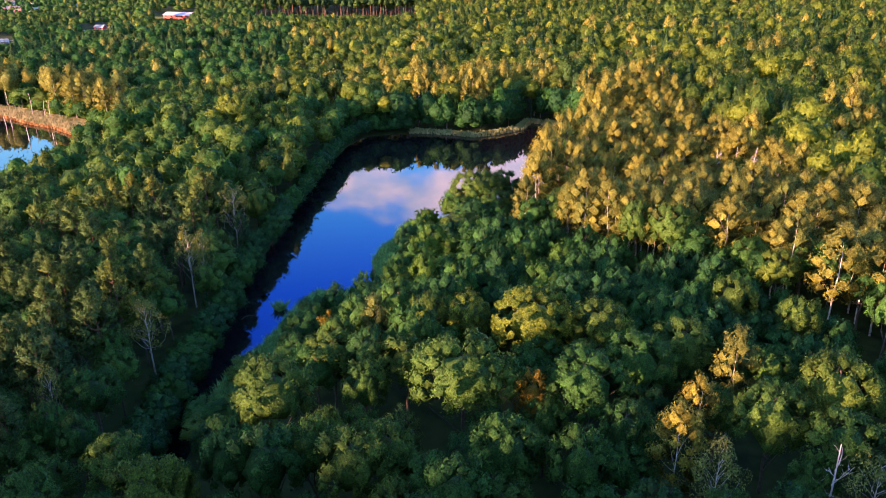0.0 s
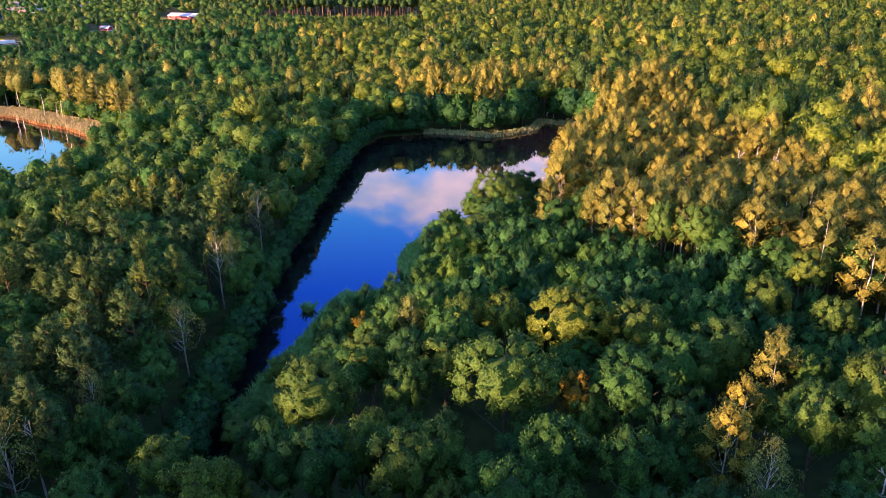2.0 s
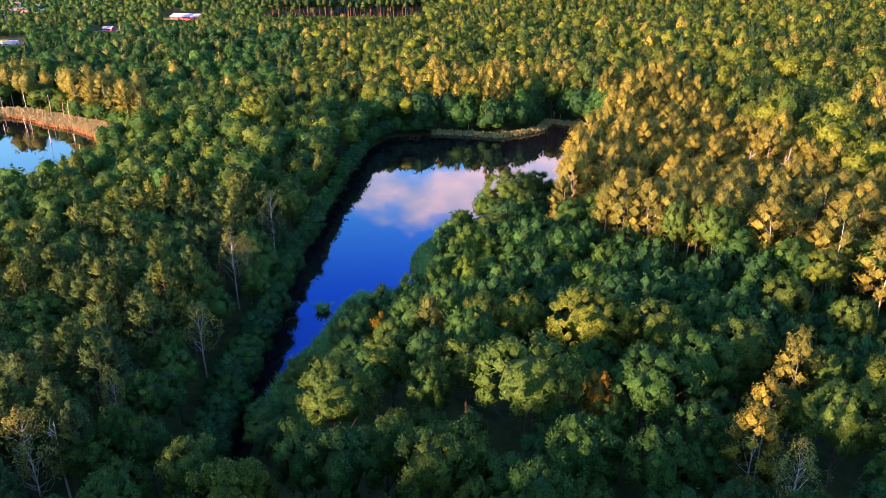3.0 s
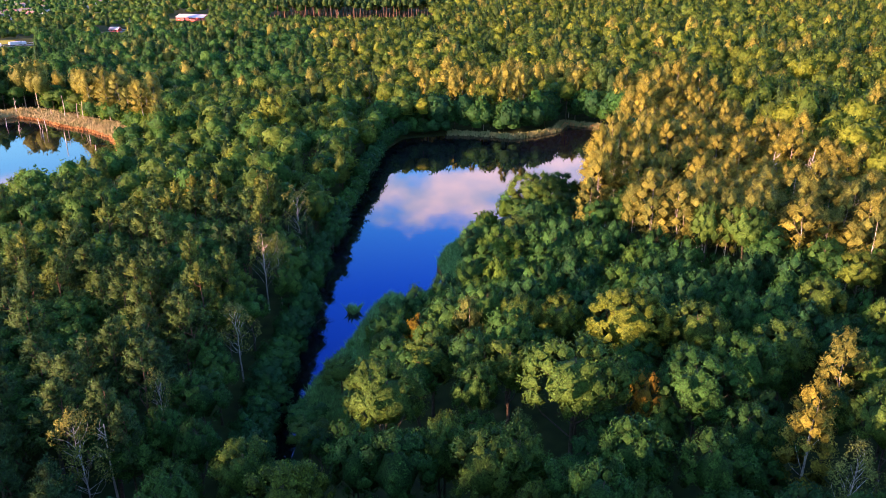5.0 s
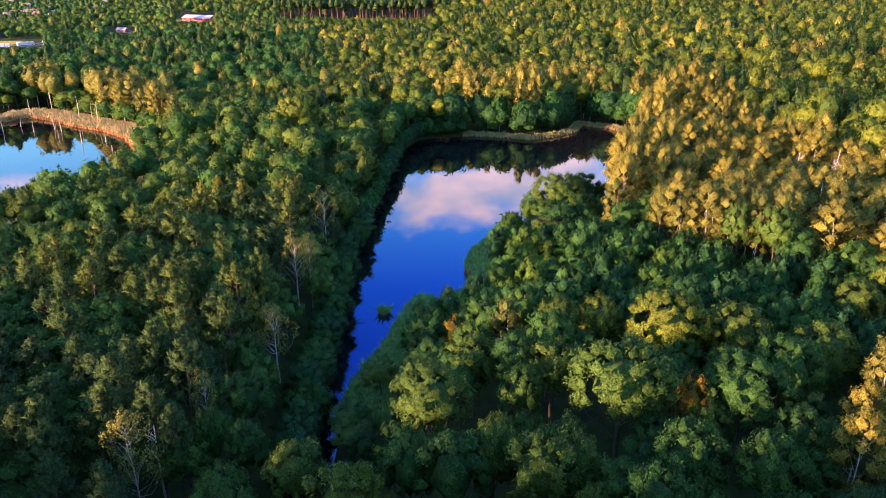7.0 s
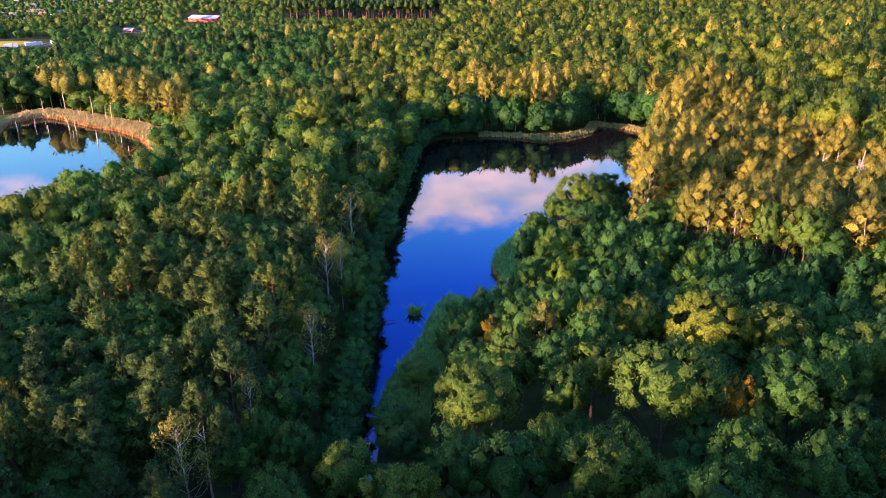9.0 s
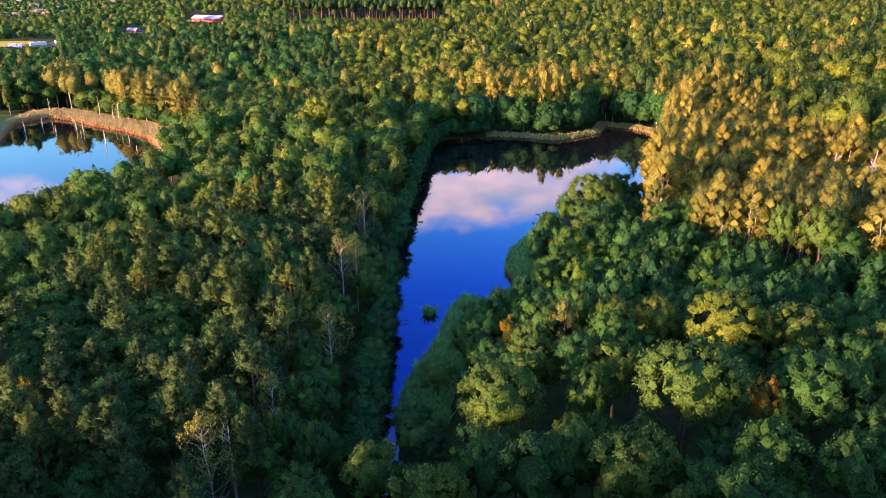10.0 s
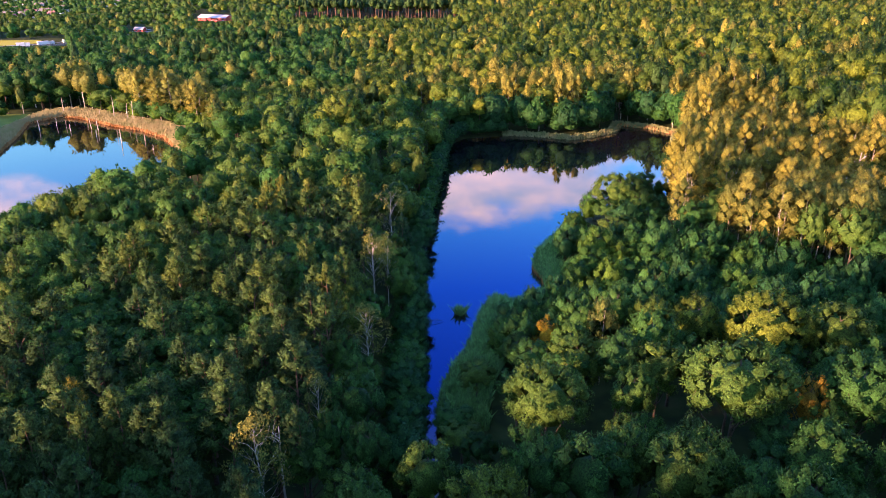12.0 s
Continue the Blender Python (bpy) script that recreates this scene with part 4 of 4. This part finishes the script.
def reed_bed(name, box, per_metre, tall, mat, label, where, seed, wide=0.10, lean=0.42):
    """Reed blades on the ground inside a box, where the test holds."""
    g = np.random.default_rng(seed)
    x0, x1, y0, y1 = box
    n = int((x1 - x0) * (y1 - y0) * per_metre)
    x, y = g.uniform(x0, x1, n), g.uniform(y0, y1, n)
    ok = where(x, y, shore(x, y))
    x, y = x[ok], y[ok]
    n = len(x)
    clump = np.array([noise.noise(Vector((a * 0.6, b * 0.6, 3.1))) for a, b in zip(x, y)])
    h = tall * g.uniform(0.7, 1.15, n) * (1 + 0.5 * clump)
    a = g.uniform(0, 6.28, n)
    side = np.c_[np.cos(a), np.sin(a), np.zeros(n)] * (wide * g.uniform(0.7, 1.5, n))[:, None]
    tip = np.c_[g.normal(size=(n, 2)) * lean * h[:, None], h]
    foot = np.c_[x, y, np.maximum(ground_height(x, y), -0.4)]
    mid = foot + tip * np.array([0.35, 0.35, 0.62])
    v = np.stack([foot - side * 0.6, foot + side * 0.6, mid + side, mid - side, foot + tip], 1).reshape(-1, 3)
    at = 5 * np.arange(n)[:, None]
    me = mesh_of(name, v, [np.array([[0, 1, 2, 3]]) + at, np.array([[3, 2, 4]]) + at], [mat])
    tagged(new(name, me), label, "reeds", kind="stuff")


reed_bed("reed_belt", (-34, -2, 84, 160), 60, 1.9, REED_GREEN, "dense green reeds along the lake's edge",
         lambda x, y, s: (s > -0.25) & (s < np.where(y < 128, 6.5, 5.0)) & inside([(-36, 84), (-24, 84), (-10, 118), (2, 150), (0, 162), (-16, 150), (-18, 128), (-30, 124)], x, y), 1, 0.075, 0.24)
reed_bed("rust_reed_edge", (-34, -4, 90, 152), 16, 1.1, REED_RUST, "rust-brown reed stalks at the water's edge", lambda x, y, s: (s > -0.6) & (s < 0.15) & (x > -30), 7, 0.06, 0.2)
reed_bed("shore_reeds", (-14, 50, 238, 272), 10, 1.05, REED_MIXED, "pale tan reeds along the far shore", lambda x, y, s: (s > -0.8) & (s < 2.2) & (y > 236), 2, 0.16)
reed_bed("tan_reed_bed", (-185, -104, 218, 292), 19, 1.35, REED_TAN, "broad bed of tan and green reeds beside the side lake",
         lambda x, y, s: (s > 0.4) & (s < 10.5) & (y > 224) & (x > -182), 3, 0.10, 0.22)
reed_bed("rust_reed_edge", (-182, -108, 224, 285), 14, 0.9, REED_RUST, "rust-orange reed stalks at the water's edge", lambda x, y, s: (s > -0.35) & (s < 0.4), 4, 0.12)
reed_bed("rust_reed_edge", (24, 46, 246, 266), 10, 0.8, REED_RUST, "rust-orange reed stalks at the water's edge", lambda x, y, s: (s > -0.7) & (s < 0.5), 5, 0.16)
reed_bed("reed_islet", (-31, -28, 117, 120), 60, 1.6, REED_GREEN, "small tuft of reeds standing in the lake", lambda x, y, s: np.hypot(x + 29.5, y - 118.4) < 0.85, 6, 0.13)


# ---- dead trees, posts and driftwood ----
def bare_tree(x, y, tall, arms, seed, lean=0.0, name="dead_tree", label="bleached bare dead tree with forked limbs"):
    g = np.random.default_rng(seed)
    tree = new(name)
    tree.matrix_basis = pose(x, y, 0.1)
    tagged(tree, label, "dead tree")
    top = np.array([lean * tall, g.normal() * 0.05 * tall, tall])
    v, f = limb(g, (0, 0, -0.5), top, 0.18, 0.05, 0.02, 7, 7)
    part_mesh("trunk", v, f, DEADWOOD, tree)
    for k in range(arms):
        s = g.uniform(0.45, 0.9)
        a = g.uniform(0, 6.28)
        reach = tall * g.uniform(0.06, 0.13)
        foot = top * s
        tip = foot + np.array([math.cos(a) * reach, math.sin(a) * reach, reach * g.uniform(0.6, 1.3)])
        pieces = [limb(g, foot, tip, 0.065, 0.018)]
        for _ in range(5):
            b = foot + (tip - foot) * g.uniform(0.35, 0.8)
            pieces.append(limb(g, b, b + g.normal(size=3) * reach * 0.3 + np.array([0, 0, reach * 0.3]), 0.03, 0.01))
        lv, lf = joined(pieces)
        part_mesh("limb", lv, lf, DEADWOOD, tree)
    return tree


def part_mesh(name, v, f, mat, parent):
    ob = new(name, mesh_of(name, v, [f], [mat], smooth=True))
    ob.parent = parent
    return ob


bare_tree(36.7, 60.5, 14.5, 6, 1, 0.03)
bare_tree(-48.4, 66.7, 13, 6, 2, -0.02)
bare_tree(66.5, 161.9, 16.5, 14, 3)
bare_tree(58.6, 165.8, 15.5, 12, 4)
for k, (x, y, h) in enumerate([(-173.3, 281.7, 6.5), (-157.7, 275.7, 3.2), (-151, 271.8, 9.0), (-145, 269.8, 6.5), (-142.3, 268, 7.5), (-139.4, 268.9, 5.0)]):
    bare_tree(x, y, h, 1, 10 + k, 0.02 * (k % 3 - 1), "dead_tree", "bare white dead trunk standing in the reeds")
g = np.random.default_rng(12)
for k in range(9):
    x, y = g.uniform(-174, -116), 0
    y = 268 - max(0, x + 160) * 0.72 - g.uniform(2, 12)
    if shore(x, y) < -1.0:
        bare_tree(x, y, g.uniform(1.5, 4.5), 1, 40 + k, g.normal() * 0.06, "dead_tree", "thin grey drowned trunk standing in the water")


def driftwood(x, y, length, turn):
    g = np.random.default_rng(int(abs(x)))
    log = new("driftwood_branch")
    log.matrix_basis = pose(x, y, 0.03, 0, 0, turn)
    tagged(log, "dark waterlogged branch floating on the lake", "branch")
    v, f = joined([limb(g, (0, 0, -0.05), (length, 0, 0.12), 0.09, 0.03), limb(g, (length * 0.5, 0, 0), (length * 0.8, 0.5, 0.45), 0.05, 0.02)])
    part_mesh("stem", v, f, BARK["broad"], log)


driftwood(-35.2, 114.5, 3.0, 20)
driftwood(-23.8, 124.6, 1.6, 130)


# ---- road, vehicles, village ----
WHITE_PAINT = plain("white_paint", [(0.3, (0.72, 0.72, 0.72)), (0.7, (0.82, 0.82, 0.81))], 0.8, 0.45)
WALL_WHITE = plain("white_render", [(0.3, (0.60, 0.57, 0.56)), (0.7, (0.78, 0.74, 0.73))], 0.4, 0.85)
ROOF_RED = plain("red_roof_tiles", [(0.3, (0.17, 0.085, 0.08)), (0.7, (0.26, 0.14, 0.13))], 0.5, 0.8)
ROOF_GREY = plain("grey_roof_tiles", [(0.3, (0.13, 0.12, 0.13)), (0.7, (0.22, 0.20, 0.20))], 0.5, 0.8)
BARN_RED = plain("red_barn_cladding", [(0.3, (0.45, 0.07, 0.06)), (0.7, (0.58, 0.12, 0.10))], 0.3, 0.7)
ROOF_WHITE = plain("white_sheet_roof", [(0.3, (0.42, 0.38, 0.40)), (0.7, (0.52, 0.48, 0.49))], 0.3, 0.5)
DARK_GLASS = plain("dark_window_glass", [(0.3, (0.02, 0.025, 0.03)), (0.7, (0.04, 0.045, 0.05))], 1.0, 0.1)
RUBBER = plain("black_tyre_rubber", [(0.3, (0.015, 0.015, 0.015)), (0.7, (0.03, 0.03, 0.03))], 4.0, 0.9)
STEEL = plain("galvanised_steel", [(0.3, (0.42, 0.43, 0.45)), (0.7, (0.55, 0.56, 0.58))], 1.0, 0.45, metallic=0.6)


def box_bm(bm, x0, x1, y0, y1, z0, z1):
    made = bmesh.ops.create_cube(bm, size=1.0)["verts"]
    for v in made:
        v.co = Vector((x0 + (v.co.x + 0.5) * (x1 - x0), y0 + (v.co.y + 0.5) * (y1 - y0), z0 + (v.co.z + 0.5) * (z1 - z0)))
    return made


def part(name, bm, mat, parent, label=""):
    me = bpy.data.meshes.new(name)
    bm.to_mesh(me)
    bm.free()
    me.materials.append(mat)
    ob = new(name, me)
    ob.parent = parent
    return tagged(ob, label)


def boxed(name, dims, mat, parent, bevel=0.0, label=""):
    bm = bmesh.new()
    box_bm(bm, *dims)
    if bevel:
        bmesh.ops.bevel(bm, geom=bm.edges[:], offset=bevel, segments=2, affect="EDGES")
    return part(name, bm, mat, parent, label)


def ribbon(name, line, half, z, mat, label, category):
    """A strip along a line, with thickness."""
    p = np.array(line, float)
    w = unit(np.gradient(p, axis=0))
    side = np.c_[w[:, 1], -w[:, 0]] * half
    n = len(p)
    v = np.concatenate([np.c_[p - side, np.full(n, z)], np.c_[p + side, np.full(n, z)], np.c_[p + side * 1.25, np.full(n, 0.1)], np.c_[p - side * 1.25, np.full(n, 0.1)]])
    i = np.arange(n - 1)[:, None]
    quads = np.concatenate([np.c_[i + a * n, i + b * n, i + 1 + b * n, i + 1 + a * n] for a, b in ((0, 1), (1, 2), (3, 0))])
    return tagged(new(name, mesh_of(name, v, [quads], [mat])), label, category, kind="structure")


ribbon("road", ROAD_LINE, 4.5, 1.0, ASPHALT, "grey asphalt country road on a low bank", "road")


def guard_rail(line, off):
    p = np.array(line, float)
    w = unit(np.gradient(p, axis=0))
    q = p + np.c_[w[:, 1], -w[:, 0]] * off
    rail = new("guard_rail")
    rail.matrix_basis = pose(q[0][0], q[0][1], 1.0)
    tagged(rail, "long galvanised steel guard rail beside the road", "guard rail")
    v, f = tube(np.c_[q - q[0], np.full(len(q), 0.7)], np.full(len(q), 0.16), 5)
    part_mesh("beam", v, f, STEEL, rail)
    for a, b in zip(q[:-1], q[1:]):
        for s in np.arange(0, 1, 8.0 / max(8.0, np.linalg.norm(b - a))):
            c = a + (b - a) * s - q[0]
            boxed("post", (c[0] - 0.06, c[0] + 0.06, c[1] - 0.06, c[1] + 0.06, 0, 0.7), STEEL, rail)


guard_rail(ROAD_LINE[1:6], 5.0)
guard_rail(ROAD_LINE[1:6], -5.0)


def wheel_mesh():
    bm = bmesh.new()
    bmesh.ops.create_cone(bm, cap_ends=True, segments=16, radius1=0.5, radius2=0.5, depth=0.32, matrix=Matrix.Rotation(radians(90), 4, "X"))
    bmesh.ops.bevel(bm, geom=[e for e in bm.edges if len(e.link_faces) == 2 and e.calc_face_angle(0) > 1], offset=0.06, segments=2, affect="EDGES")
    return bm


def lorry(x, y, turn, length, load, label):
    truck = new("lorry")
    truck.matrix_basis = pose(x, y, 1.0, 0, 0, turn)
    tagged(truck, label, "lorry", "vehicles on the road")
    boxed("cargo_box", (-length / 2, length / 2 - 2.9, -1.25, 1.25, 0.9, 2.7), load, truck, 0.06)
    cab = boxed("cab", (length / 2 - 2.5, length / 2, -1.2, 1.2, 0.6, 2.5), WHITE_PAINT, truck, 0.18)
    boxed("windscreen", (length / 2 - 0.02, length / 2 + 0.015, -1.0, 1.0, 1.55, 2.25), DARK_GLASS, cab)
    boxed("chassis", (-length / 2 + 0.2, length / 2 - 0.3, -0.5, 0.5, 0.7, 1.1), STEEL, truck)
    for wx in (length / 2 - 1.3, -length / 2 + 1.2, -length / 2 + 2.5):
        for wy in (-1.05, 1.05):
            w = part("wheel", wheel_mesh(), RUBBER, truck)
            w.location = (wx, wy, 0.5)


lorry(-277.2, 479.8, 44, 9.5, WHITE_PAINT, "white box lorry on the country road")
lorry(-287, 471.8, 26, 7.5, WHITE_PAINT, "small white lorry on the country road")
lorry(-267.5, 491.2, 50, 9.0, WHITE_PAINT, "white lorry with a long box on the road")


def house(x, y, turn, wide, deep, high, roof_mat, wall_mat, name="house", label="white rendered village house with a tiled roof", windows=3, chimney=True, pitch=0.85):
    home = new(name)
    home.matrix_basis = pose(x, y, 0.35, 0, 0, turn)
    tagged(home, label, "house" if name == "house" else "barn", "village houses" if name == "house" else "")
    rise = deep / 2 * pitch
    bm = bmesh.new()
    box_bm(bm, -wide / 2, wide / 2, -deep / 2, deep / 2, -0.3, high)
    for s in (-1, 1):
        tri = [bm.verts.new((s * wide / 2, yy, zz)) for yy, zz in ((-deep / 2, high), (deep / 2, high), (0, high + rise))]
        bm.faces.new(tri)
    part("wall", bm, wall_mat, home)
    for s in (-1, 1):
        bm = bmesh.new()
        made = box_bm(bm, -wide / 2 - 0.4, wide / 2 + 0.4, 0, 1, 0, 0.22)
        for v in made:
            out = v.co.y
            v.co = Vector((v.co.x, s * out * (deep / 2 + 0.45), v.co.z + high + rise - out * (rise + 0.45 * pitch)))
        bmesh.ops.recalc_face_normals(bm, faces=bm.faces[:])
        part("roof_slope", bm, roof_mat, home)
    for k in range(windows):
        wx = -wide / 2 + wide * (k + 0.5) / windows
        w = boxed("window", (wx - 0.6, wx + 0.6, -deep / 2 - 0.05, -deep / 2 + 0.02, high * 0.45, high * 0.45 + 1.3), DARK_GLASS, home)
        boxed("sill", (wx - 0.7, wx + 0.7, -deep / 2 - 0.14, -deep / 2 + 0.02, high * 0.45 - 0.12, high * 0.45), WALL_WHITE, w)
    if chimney:
        boxed("chimney", (wide * 0.2, wide * 0.2 + 0.7, 0.3, 1.0, high + rise * 0.4, high + rise + 0.8), ROOF_RED, home)
    return home


barn = house(-218.6, 638, -20, 26, 10, 3.3, ROOF_WHITE, BARN_RED, "barn", "long red barn with a white sheet roof", 5, False, 0.36)
house(-249, 558, -8, 6.5, 5, 2.4, ROOF_WHITE, BARN_RED, "barn", "small red shed with a pale roof by the road", 2, False, 0.5)
house(-268, 505, 50, 12, 6, 2.6, ROOF_GREY, WALL_WHITE, "barn", "low pale shed with a grey roof below the road", 2, False, 0.3)
g = np.random.default_rng(31)
X, Y = spots(-600, -330, 640, 960, 18, g)
for x, y in zip(X, Y):
    if inside(VILLAGE, x, y) and abs(x + 15) < 0.6 * y + 20 and g.uniform() < 0.36:
        house(x, y, g.uniform(-40, 40), g.uniform(7.5, 10), g.uniform(6, 7.5), g.uniform(3.4, 4.8), ROOF_RED if g.uniform() < 0.18 else ROOF_GREY, WALL_WHITE)
